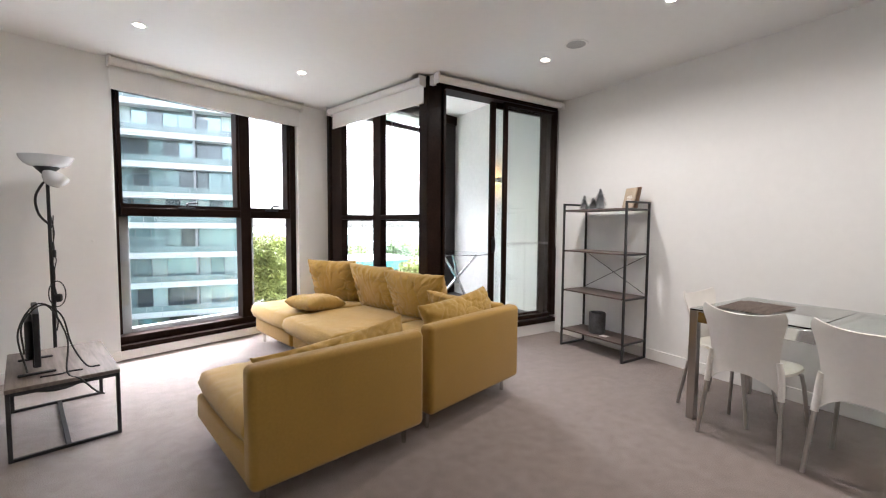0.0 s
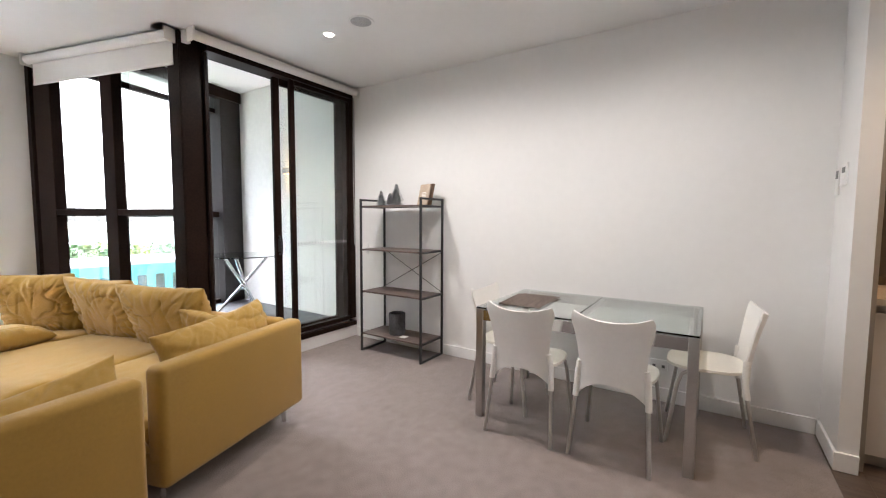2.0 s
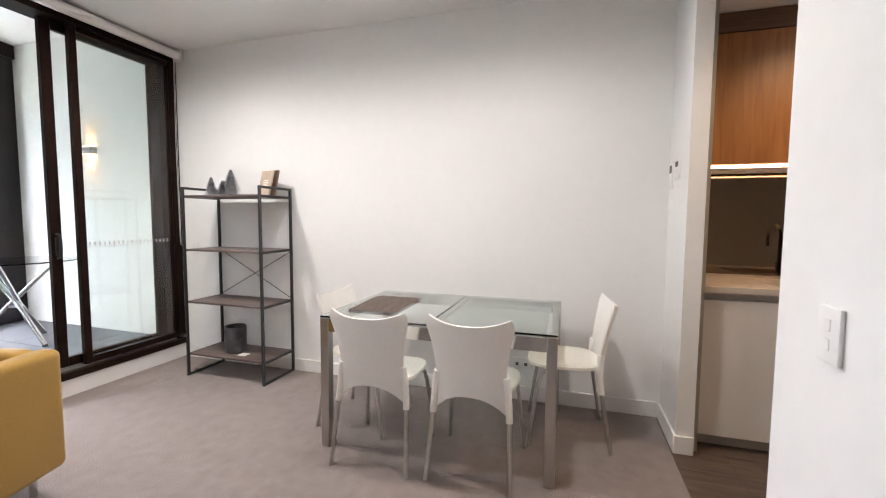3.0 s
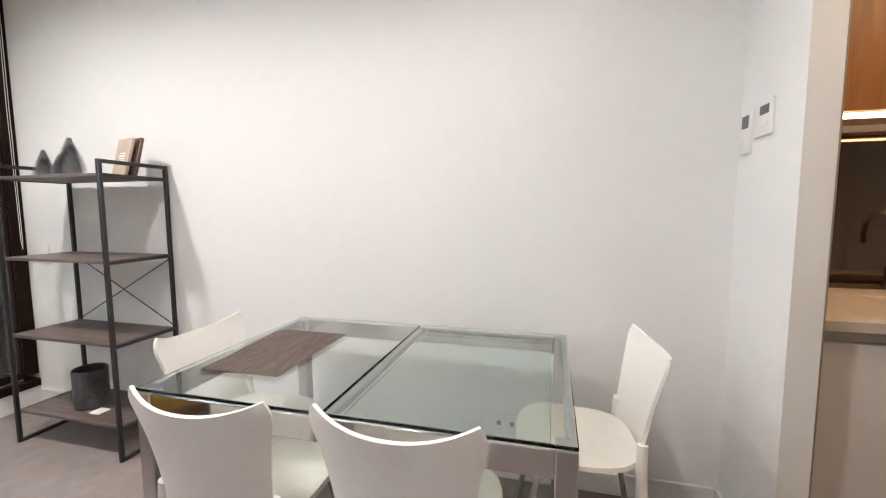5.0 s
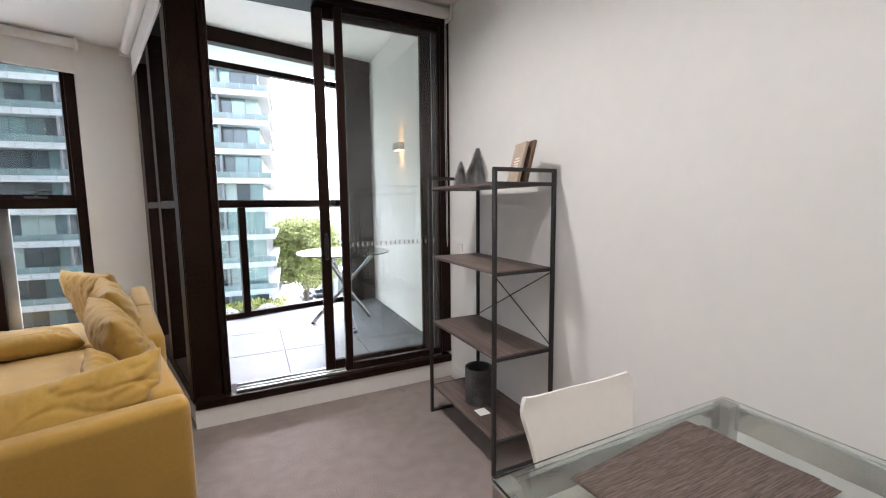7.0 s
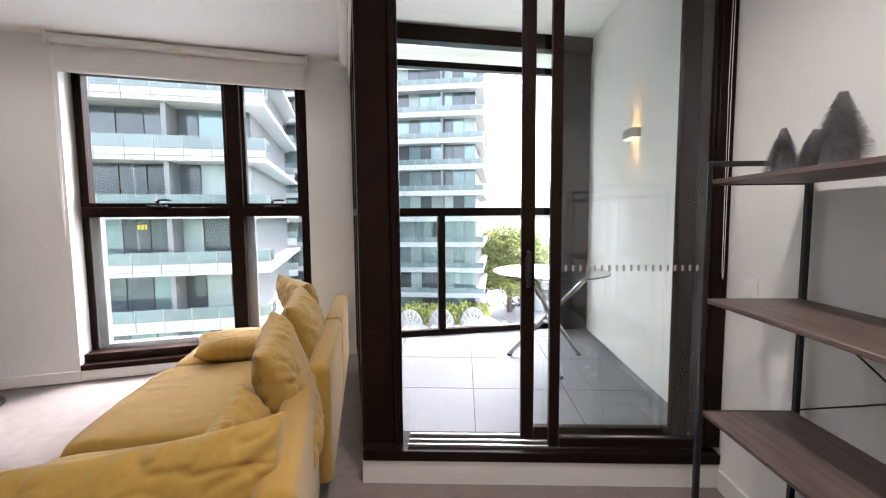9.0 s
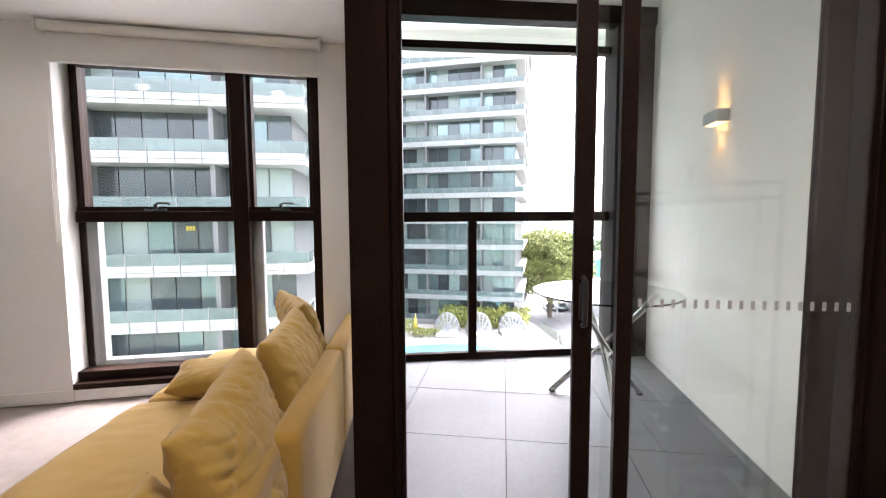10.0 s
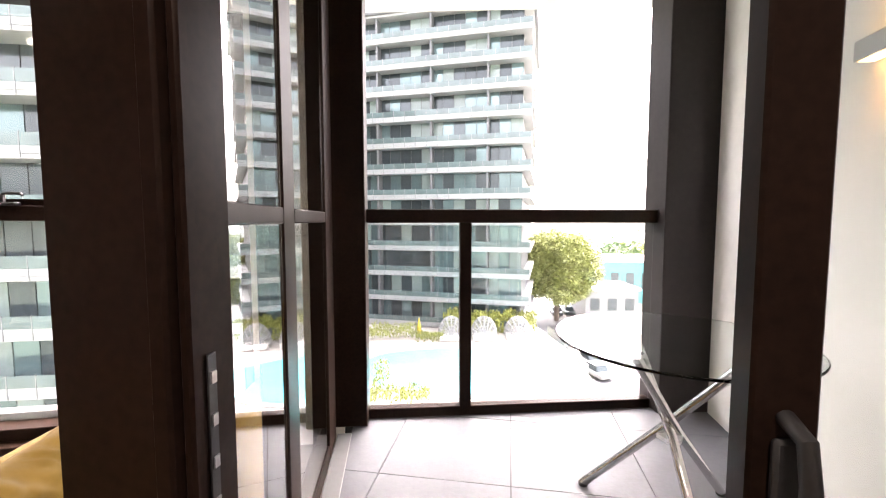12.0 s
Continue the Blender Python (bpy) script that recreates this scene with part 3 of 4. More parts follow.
for y0, y1 in ((0.0, 0.631), (0.635, TL)):
    g = part("glass_leaf", box(B(), 0.0, TW, y0, y1, TH - 0.010, TH, 0.002), TABLE_GLASS, table, "clear green-edged glass leaf")
part("extension_leaf", box(B(), 0.05, TW - 0.05, 0.06, 0.60, TH - 0.040, TH - 0.032, 0.001), TABLE_GLASS, table, "stored glass extension leaf")
part("centre_bar", box(B(), 0.02, TW - 0.02, 0.618, 0.648, TH - 0.045, TH - 0.024, 0.002), BRUSHED, table)


# ---------------------------------------------------------------- chairs
def chair(m, label):
    """White moulded chair: x is forward, the back stands at negative x."""
    t = thing("dining_chair", label, "chair", m, "chairs round the table")
    n, k = 16, 30
    bm = B()
    rows = []
    for j in range(k + 1):
        v = j / k
        half = 0.165 + 0.060 * max(0.0, (v - 0.30) / 0.70) ** 1.7 + 0.020 * (1 - v) ** 3 - 0.030 * max(0.0, (v - 0.86) / 0.14) ** 2.5
        row = []
        for i in range(n + 1):
            u = 2 * i / n - 1
            x = -0.185 - 0.085 * v ** 1.3 + 0.050 * u * u - 0.02 * (1 - v) ** 2
            z = 0.395 + 0.385 * v + 0.034 * abs(u) ** 2.4 * v ** 3 - 0.10 * abs(u) ** 2.4 * (1 - v) ** 2.2 + 0.035 * (1 - v) ** 3
            row.append(bm.verts.new((x, u * half, z)))
        rows.append(row)
    for a, b in zip(rows, rows[1:]):
        for i in range(n):
            bm.faces.new((a[i], a[i + 1], b[i + 1], b[i]))
    bmesh.ops.recalc_face_normals(bm, faces=bm.faces)
    bmesh.ops.solidify(bm, geom=list(bm.faces), thickness=0.010)
    part("backrest", bm, CHAIR_WHITE, t, smooth=50)
    bm = B()
    ring = [[], [], [], []]
    for a in range(40):
        th = a * math.tau / 40
        c, s = math.cos(th), math.sin(th)
        r = 0.205 / (abs(c) ** 3 + abs(s) ** 3) ** (1 / 3)
        for g, (f, z) in zip(ring, ((0.93, 0.438), (1.0, 0.446), (0.985, 0.460), (0.90, 0.463))):
            g.append(bm.verts.new((0.02 + r * f * c, r * f * s, z - 0.012 * max(0, c) ** 4)))
    for a, b in zip(ring, ring[1:]):
        for i in range(40):
            bm.faces.new((a[i], a[(i + 1) % 40], b[(i + 1) % 40], b[i]))
    bm.faces.new(ring[0][::-1])
    mid_v = bm.verts.new((0.0, 0, 0.452))
    for i in range(40):
        bm.faces.new((ring[3][i], ring[3][(i + 1) % 40], mid_v))
    part("seat", bm, CHAIR_SEAT, t, smooth=60)
    for s in (-1, 1):
        part("leg", sweep(B(), [(0.03, s * 0.06, 0.432), (0.10, s * 0.15, 0.430), (0.145, s * 0.178, 0.405), (0.165, s * 0.185, 0.34), (0.215, s * 0.215, 0.0)], 0.011, 10), BRUSHED, t, "slim brushed steel leg")
        part("leg", sweep(B(), [(-0.160, s * 0.180, 0.40), (-0.170, s * 0.186, 0.33), (-0.225, s * 0.206, 0.0)], 0.011, 10), BRUSHED, t, "slim brushed steel leg")
        part("leg_sleeve", sweep(B(), [(-0.163, s * 0.168, 0.53), (-0.160, s * 0.178, 0.46), (-0.162, s * 0.183, 0.39), (-0.171, s * 0.187, 0.322)], 0.0165, 12), CHAIR_WHITE, t)
    return t


first = chair(pose(2.61, 1.075, 0, 0, 0, 1), "white moulded plastic chair with steel legs, pushed to the table")
copy_thing(first, pose(2.63, 0.562, 0, 0, 0, -1))
tagged(copy_thing(first, pose(3.10, 0.13, 0, 0, 0, 94)), "white moulded plastic chair at the end of the table")
tagged(copy_thing(first, pose(2.905, 1.345, 0, 0, 0, -91)), "white moulded plastic chair between table and shelf")

# ---------------------------------------------------------------- things on the shelf and table
def bristle_tree(x, y, h, r, label):
    """A small bottle-brush tree: a wire stem with rows of bristles."""
    t = thing("ornament_tree", label, "ornament", pose(x, y, 1.436), "grey bristle trees on the shelf")
    part("foot", lathe(B(), [(r * 0.5, 0), (r * 0.5, 0.008), (0.004, 0.012), (0.003, h * 0.98)], 12), BLACK_METAL, t)
    bm = B()
    rnd = random.Random(int(h * 1000))
    for i in range(4200):
        v = rnd.random() ** 0.8
        a, z = rnd.random() * math.tau, 0.012 + v * (h - 0.015)
        reach = r * (1 - 0.88 * v ** 1.25) * rnd.uniform(0.82, 1.1)
        p = Vector((0, 0, z + 0.006))
        q = Vector((reach * math.cos(a), reach * math.sin(a), z - 0.008 + 0.02 * v))
        side = Vector((-math.sin(a), math.cos(a), 0)) * 0.0016
        bm.faces.new([bm.verts.new(w) for w in (p - side, p + side, q + side * 0.8, q - side * 0.8)])
    lathe(bm, [(r * 0.55, 0.012), (r * 0.48, h * 0.35), (r * 0.26, h * 0.7), (0.003, h * 0.99)], 14)
    part("bristles", bm, FLOCK, t, smooth=0)
    return t


bristle_tree(3.25, 2.895, 0.14, 0.055, "small grey bristle tree ornament on the top shelf")
bristle_tree(3.26, 2.79, 0.115, 0.056, "low grey bristle tree ornament on the top shelf")
bristle_tree(3.25, 2.70, 0.195, 0.078, "tall grey bristle tree ornament on the top shelf")
for x, y, w, h, tilt, m, label in [(3.295, 2.42, 0.14, 0.20, 14, BOOK_TAN, "small kraft-brown picture plaque with pale writing on the shelf"), (3.33, 2.40, 0.14, 0.205, 13, OAK_DARK, "brown-backed frame leaning behind the plaque")]:
    t = thing("picture_plaque", label, "picture", pose(x, y, 1.436, 0, 0, 76) @ pose(0, 0, 0, tilt, 0, 0))
    part("board", box(B(), -w / 2, w / 2, 0, 0.016, 0, h, 0.003), m, t)
    if m is BOOK_TAN:
        for k, ww in enumerate((0.05, 0.065, 0.05, 0.06)):
            part("text_bar", box(B(), -0.005 - ww / 2, -0.005 + ww / 2, 0.016, 0.0168, 0.115 - 0.014 * k, 0.122 - 0.014 * k), PAPER, t)
            part("text_bar", box(B(), -0.005 - ww / 2, -0.005 + ww / 2, -0.0008, 0.0, 0.115 - 0.014 * k, 0.122 - 0.014 * k), PAPER, t)

pot = thing("vase", "dark marbled cylinder vase on the bottom shelf", "vase", pose(3.255, 2.70, 0.181))
part("body", lathe(B(), [(0.074, 0), (0.080, 0.006), (0.081, 0.205), (0.076, 0.212), (0.070, 0.206), (0.068, 0.03), (0.0, 0.025)], 32), SLATE, pot, smooth=30)
tagged(part("paper_tag", box(B(), 3.17, 3.235, 2.54, 2.61, 0.1815, 0.1835, 0.0005), PAPER), "small white paper tag lying on the bottom shelf", "tag")

bm = B()
grid = [[bm.verts.new((-0.227 + 0.454 * i / 60 + 0.003 * noise.noise(Vector((j * 0.9, 3.1, 0))), -0.143 + 0.286 * j / 96, 0.0028 + 0.0011 * (j % 2) + 0.0006 * ((i // 2) % 2))) for j in range(97)] for i in range(61)]
for i in range(60):
    for j in range(96):
        bm.faces.new((grid[i][j], grid[i + 1][j], grid[i + 1][j + 1], grid[i][j + 1]))
bmesh.ops.solidify(bm, geom=list(bm.faces), thickness=0.0025)
placemat = tagged(part("placemat", bm, MAT_WEAVE, smooth=0), "brown woven placemats stacked on the glass table", "placemat")
placemat.matrix_basis = pose(2.905, 1.215, 0.7355, 0, 0, 5)
again_mat = tagged(copy_thing(placemat, pose(2.90, 1.195, 0.7400, 0, 0, 0)), "brown woven placemat lying on top of another")


# ---------------------------------------------------------------- tv corner
TVT = pose(-0.640, 3.075, 0, 0, 0, 14)
tv_table = thing("low_table", "low table with grey-brown wood top and black metal frame", "table", TVT)
LW, LL, LH = 0.48, 0.84, 0.395
part("tabletop", box(B(), -LW, 0, 0, LL, LH - 0.022, LH, 0.003), TV_WOOD, tv_table)
for y in (0.012, LL - 0.012):
    for x in (-0.012, -LW + 0.012):
        part("leg", box(B(), x - 0.0095, x + 0.0095, y - 0.0095, y + 0.0095, 0.0, LH - 0.022, 0.002), BLACK_METAL, tv_table)
    part("foot_bar", box(B(), -LW + 0.02, -0.02, y - 0.009, y + 0.009, 0.0, 0.018, 0.002), BLACK_METAL, tv_table)
    part("top_bar", box(B(), -LW + 0.02, -0.02, y - 0.009, y + 0.009, LH - 0.042, LH - 0.022, 0.002), BLACK_METAL, tv_table)
part("stretcher", box(B(), -LW / 2 - 0.012, -LW / 2 + 0.012, 0.02, LL - 0.02, 0.0, 0.016, 0.002), BLACK_METAL, tv_table)

tv = thing("monitor", "small black flat monitor standing edge-on on the low table", "monitor", TVT @ pose(-0.36, 0.40, LH, 0, 0, 0))
part("screen", box(B(), 0.0, 0.028, -0.24, 0.24, 0.05, 0.36, 0.006, 2), BLACK_PLASTIC, tv)
part("housing", box(B(), -0.035, 0.0, -0.17, 0.17, 0.08, 0.31, 0.02, 3), BLACK_PLASTIC, tv)
part("foot", box(B(), -0.07, 0.09, -0.20, -0.175, 0.0, 0.012, 0.004), BLACK_PLASTIC, tv)
part("foot", box(B(), -0.07, 0.09, 0.175, 0.20, 0.0, 0.012, 0.004), BLACK_PLASTIC, tv)
part("stand", box(B(), -0.005, 0.018, -0.03, 0.03, 0.0, 0.07, 0.004), BLACK_PLASTIC, tv)
for k in range(5):
    part("port", box(B(), -0.0365, -0.035, -0.10, -0.07, 0.12 + 0.025 * k, 0.132 + 0.025 * k), ALU, tv)


def smooth_line(pts, n=10):
    """A soft curve through points."""
    out = []
    p = [Vector(q) for q in pts]
    p = [2 * p[0] - p[1]] + p + [2 * p[-1] - p[-2]]
    for i in range(1, len(p) - 2):
        for k in range(n):
            s = k / n
            a, b, c, d = p[i - 1], p[i], p[i + 1], p[i + 2]
            out.append(0.5 * (2 * b + (c - a) * s + (2 * a - 5 * b + 4 * c - d) * s * s + (3 * b - a - 3 * c + d) * s ** 3))
    return out + [p[-2]]


for label, pts in [("black cable looping over the monitor", [(-0.39, 0.20, LH + 0.02), (-0.42, 0.22, LH + 0.25), (-0.34, 0.25, LH + 0.40), (-0.24, 0.22, LH + 0.33), (-0.20, 0.20, LH + 0.15), (-0.14, 0.15, LH + 0.02), (-0.08, 0.14, LH + 0.006)]),
                   ("black plug lead hanging off the low table", [(-0.40, 0.24, LH + 0.12), (-0.40, 0.26, LH + 0.30), (-0.30, 0.28, LH + 0.385), (-0.22, 0.18, LH + 0.20), (-0.23, 0.08, LH + 0.02), (-0.18, -0.02, LH - 0.01), (-0.12, -0.03, LH - 0.09), (-0.08, -0.03, LH - 0.12)]),
                   ("black cable lying on the low table", [(-0.34, 0.12, LH + 0.006), (-0.26, 0.10, LH + 0.008), (-0.22, 0.13, LH + 0.006), (-0.16, 0.12, LH + 0.006)])]:
    ob = tagged(part("cable", sweep(B(), smooth_line(pts), 0.0045, 8), CABLE), label, "cable")
    ob.matrix_basis = TVT

LAMP = pose(-1.17, 4.24, 0)
lamp = thing("floor_lamp", "black uplighter floor lamp with opal bowl and reading arm", "lamp", LAMP)
part("base", lathe(B(), [(0.13, 0), (0.135, 0.008), (0.13, 0.022), (0.03, 0.032), (0.012, 0.05)], 36), BLACK_METAL, lamp)
part("pole", sweep(B(), [(0, 0, 0.04), (0, 0, 1.62)], 0.011, 12), BLACK_METAL, lamp)
part("cup", lathe(B(), [(0.012, 1.60), (0.03, 1.63), (0.075, 1.68), (0.075, 1.685), (0.0, 1.68)], 24), BLACK_METAL, lamp)
bowl = [(0.05, 1.680), (0.10, 1.690), (0.125, 1.704), (0.150, 1.740), (0.158, 1.765), (0.153, 1.765), (0.145, 1.742), (0.120, 1.708), (0.09, 1.696), (0.0, 1.688)]
shade = part("shade", lathe(B(), bowl, 40), OPAL, lamp, "white opal glass bowl", smooth=60)
arm = part("reading_arm", sweep(B(), smooth_line([(0, 0, 1.25), (-0.05, -0.03, 1.33), (-0.06, -0.05, 1.45), (-0.02, -0.05, 1.55), (0.01, -0.06, 1.58)]), 0.008, 10), BLACK_METAL, lamp)
small = part("reading_shade", lathe(B(), [(0.022, 0.0), (0.05, 0.012), (0.074, 0.05), (0.08, 0.08), (0.075, 0.08), (0.045, 0.02), (0.0, 0.012)], 28), OPAL, lamp, "small opal reading shade")
small.matrix_basis = pose(0.035, -0.07, 1.545, -24, 18, 0)
bm = B()
for k in range(3):
    pts = [(0.012 + 0.02 * noise.noise(Vector((i * 0.8, k * 5.3, 0))) + 0.006 * k, -0.014 + 0.02 * noise.noise(Vector((k * 3.1, i * 0.7, 4))), 1.32 - 0.068 * i) for i in range(14)]
    sweep(bm, smooth_line(pts, 5), 0.0035, 6)
sweep(bm, [(0.03 + 0.05 * math.cos(a * 0.5), -0.02, 0.72 + 0.10 * math.sin(a * 0.5)) for a in range(26)], 0.0035, 6)
part("cord", bm, CABLE, lamp)
part("switch", box(B(), 0.012, 0.035, -0.035, -0.012, 1.00, 1.06, 0.006), BLACK_PLASTIC, lamp)
part("plug", box(B(), 0.02, 0.06, -0.05, -0.01, 0.66, 0.72, 0.01), BLACK_PLASTIC, lamp)


# ---------------------------------------------------------------- small fittings
def wall_plate(name, m, w, h, label, category, holes=()):
    """A plate that stands on a wall; local y points out of the wall."""
    t = thing(name, label, category, m)
    part("plate", box(B(), -w / 2, w / 2, 0, 0.010, -h / 2, h / 2, 0.003, 2), PLASTIC_WHITE, t)
    for x, z, ww, hh, mm in holes:
        part("button", box(B(), x - ww / 2, x + ww / 2, 0.008, 0.012, z - hh / 2, z + hh / 2, 0.001), mm, t)
    return t


EAST = 90
wall_plate("power_socket", pose(3.47, 0.43, 0.265, 0, 0, EAST), 0.115, 0.075, "white double power socket low on the wall", "socket", [(-0.03, -0.01, 0.02, 0.022, SCREEN_GREY), (0.03, -0.01, 0.02, 0.022, SCREEN_GREY), (-0.03, 0.022, 0.014, 0.012, PLASTIC_WHITE), (0.03, 0.022, 0.014, 0.012, PLASTIC_WHITE)])
wall_plate("power_socket", pose(3.47, 0.58, 0.265, 0, 0, EAST), 0.075, 0.075, "white blank socket plate low on the wall", "socket", [(0, 0, 0.016, 0.016, PLASTIC_WHITE)])
wall_plate("light_switch", pose(3.47, 3.31, 0.99, 0, 0, EAST), 0.075, 0.115, "white light switch by the sliding door", "switch", [(0, 0.0, 0.018, 0.030, PLASTIC_WHITE)])
wall_plate("wall_control", pose(3.40, -0.45, 1.53, 0, 0, 0), 0.075, 0.15, "white slim wall remote holder with grey display", "remote", [(0, 0.04, 0.05, 0.045, SCREEN_GREY)])
wall_plate("thermostat", pose(3.27, -0.45, 1.56, 0, 0, 0), 0.12, 0.12, "white thermostat with small grey display", "thermostat", [(-0.01, 0.025, 0.06, 0.03, SCREEN_GREY), (0, -0.02, 0.07, 0.018, PLASTIC_WHITE)])
wall_plate("light_switch", pose(1.62, -0.38, 1.03, 0, 0, 0), 0.075, 0.115, "white light switch on the wall end", "switch", [(0, 0.02, 0.018, 0.024, PLASTIC_WHITE), (0, -0.02, 0.018, 0.024, PLASTIC_WHITE)])
wall_plate("light_switch", WINDOW @ pose(-1.36, -0.06, 1.10, 0, 0, 180), 0.02, 0.02, "tiny white cord cleat beside the window", "cleat")

for x, y in ((-0.54, 3.80), (0.685, 4.13), (2.405, 2.66), (2.37, 1.535), (2.37, 0.41)):
    t = thing("downlight", "small round recessed ceiling downlight, lit warm white", "downlight", pose(x, y, CEILING), "ceiling downlights")
    part("ring", lathe(B(), [(0.030, -0.002), (0.046, -0.005), (0.048, 0.0), (0.030, 0.0)], 32), PLASTIC_WHITE, t)
    part("lens", lathe(B(), [(0.0, -0.0035), (0.030, -0.0035), (0.030, -0.001)], 24), BULB, t, "glowing warm lens")
    spot = new("downlight_lamp", bpy.data.lights.new("downlight_lamp", "SPOT"))
    spot.data.energy, spot.data.color, spot.data.spot_size, spot.data.spot_blend, spot.data.shadow_soft_size = (5.6 if y > 2 else 3.6) if x > 2 else 1.8, (1.0, 0.92, 0.81), radians(168), 1.0, 0.06
    spot.location = (x, y, CEILING - 0.02)
speaker = thing("ceiling_speaker", "round white perforated ceiling speaker grille", "speaker", pose(2.385, 2.305, CEILING))
part("rim", lathe(B(), [(0.082, -0.004), (0.090, -0.006), (0.094, 0.0), (0.082, 0.0)], 40), PLASTIC_WHITE, speaker)
part("grille", lathe(B(), [(0.0, -0.008), (0.05, -0.007), (0.082, -0.003), (0.082, 0.0)], 40), mat("speaker_mesh", (0.45, 0.45, 0.45), 0.6, bump=0.8, bscale=700), speaker)

# ---------------------------------------------------------------- kitchen niche
KX = 3.15
solid("wall_kitchen_back", 3.77, 3.9, -2.6, -0.50, 0, CEILING, WALL, "kitchen back wall", "wall")
solid("wall_kitchen_south", 0.95, 3.9, -2.75, -2.6, 0, CEILING, WALL, "kitchen end wall", "wall")
solid("kitchen_ceiling", 0.95, 3.77, -2.6, -0.535, 2.46, 2.56, CEIL, "lowered white kitchen ceiling", "ceiling")
solid("trim", 3.09, 3.77, -0.565, -0.538, 0, 2.46, CAB_GREY, "taupe end panel beside the kitchen cabinets", "panel")
worktop = tagged(part("worktop", box(box(box(box(B(), KX - 0.02, 3.26, -2.55, -0.566, 0.875, 0.91, 0.002), 3.60, 3.77, -2.55, -0.566, 0.875, 0.91, 0.002), 3.262, 3.598, -0.96, -0.566, 0.875, 0.91), 3.262, 3.598, -2.55, -1.44, 0.875, 0.91), STONE_TOP), "pale stone kitchen worktop with cut-out for the sink", "worktop")
sink = thing("sink", "stainless steel undermount kitchen sink", "sink", pose(3.43, -1.20, 0.872))
bm = box(B(), -0.17, 0.17, -0.24, 0.24, -0.17, 0.0, 0.0)
bm.faces.remove(max(bm.faces, key=lambda f: f.calc_center_median().z))
bmesh.ops.bevel(bm, geom=[e for e in bm.edges if not e.is_boundary], offset=0.04, segments=4, affect="EDGES")
bmesh.ops.solidify(bm, geom=list(bm.faces), thickness=0.003)
part("bowl", bm, ALU, sink)
part("drain", lathe(B(), [(0.0, -0.165), (0.035, -0.164), (0.04, -0.167)], 20), CHROME, sink)
tap = thing("tap", "chrome gooseneck kitchen tap", "tap", pose(3.66, -1.20, 0.91))
part("spout", sweep(B(), [(0, 0, 0.0), (0, 0, 0.24)] + [(-0.09 + 0.09 * math.cos(a * math.pi / 12), 0, 0.24 + 0.09 * math.sin(a * math.pi / 12)) for a in range(1, 13)] + [(-0.18, 0, 0.18)], 0.011, 14), CHROME, tap)
part("body", lathe(B(), [(0.026, 0), (0.026, 0.005), (0.020, 0.01), (0.020, 0.085), (0.0, 0.09)], 24), CHROME, tap)
part("lever", sweep(B(), [(0, -0.015, 0.055), (0, -0.06, 0.058), (0, -0.062, 0.12)], 0.007, 10), CHROME, tap)
for y0, y1 in ((-1.20, -0.57), (-1.74, -1.20), (-2.27, -1.74)):
    t = thing("base_cabinet", "handleless satin white kitchen base cabinet", "cabinet", group="kitchen base cabinets")
    part("body", box(B(), KX + 0.02, 3.765, y0 + 0.002, y1 - 0.002, 0.10, 0.70), CAB_WHITE, t)
    part("door", box(B(), KX, KX + 0.019, y0 + 0.002, y1 - 0.002, 0.075, 0.835, 0.002), CAB_WHITE, t)
    part("kickboard", box(B(), KX + 0.06, KX + 0.075, y0, y1, 0.0, 0.10), CAB_GREY, t)
part_rail = tagged(part("shadow_rail", box(B(), KX + 0.012, KX + 0.03, -2.27, -0.57, 0.838, 0.873), CAB_GREY), "taupe finger-pull rail under the worktop", "rail")
splash = thing("splashback", "dark bronze mirrored kitchen splashback", "splashback")
for y0, y1 in ((-1.42, -0.57), (-2.55, -1.424)):
    part("mirror_panel", box(B(), 3.755, 3.768, y0, y1, 0.912, 1.57, 0.001), SPLASH, splash)
for y0, y1 in ((-1.30, -0.57), (-1.70, -1.304), (-2.06, -1.704)):
    t = thing("wall_cabinet", "honey oak veneer kitchen wall cabinet", "cabinet", group="kitchen wall cabinets")
    part("body", box(B(), 3.44, 3.765, y0, y1, 1.60, 2.34), OAK, t)
    part("door", box(B(), 3.42, 3.439, y0 + 0.001, y1 - 0.001, 1.595, 2.34, 0.002), OAK, t)
tagged(part("cabinet_filler", box(B(), 3.42, 3.765, -2.06, -0.57, 2.345, 2.455), OAK_DARK), "dark oak filler panel above the wall cabinets", "panel")
led = thing("led_strip", "warm LED light strip under the kitchen wall cabinets", "light strip")
part("channel", box(B(), 3.435, 3.465, -2.05, -0.575, 1.580, 1.594, 0.002), ALU, led)
part("diffuser", box(B(), 3.430, 3.4345, -2.05, -0.575, 1.584, 1.590), LED, led)
part("diffuser", box(B(), 3.436, 3.464, -2.05, -0.575, 1.576, 1.5795), LED, led)
t = thing("downlight", "small round warm downlight in the kitchen ceiling", "downlight", pose(2.75, -1.25, 2.46), "ceiling downlights")
part("ring", lathe(B(), [(0.030, -0.002), (0.046, -0.005), (0.048, 0.0), (0.030, 0.0)], 32), PLASTIC_WHITE, t)
part("lens", lathe(B(), [(0.0, -0.0035), (0.030, -0.0035), (0.030, -0.001)], 24), BULB, t, "glowing warm lens")
spot = new("downlight_lamp", bpy.data.lights.new("downlight_lamp", "SPOT"))
spot.data.energy, spot.data.color, spot.data.spot_size, spot.data.spot_blend, spot.data.shadow_soft_size = 1.8, (1.0, 0.66, 0.34), radians(150), 0.6, 0.04
spot.location = (2.75, -1.25, 2.44)
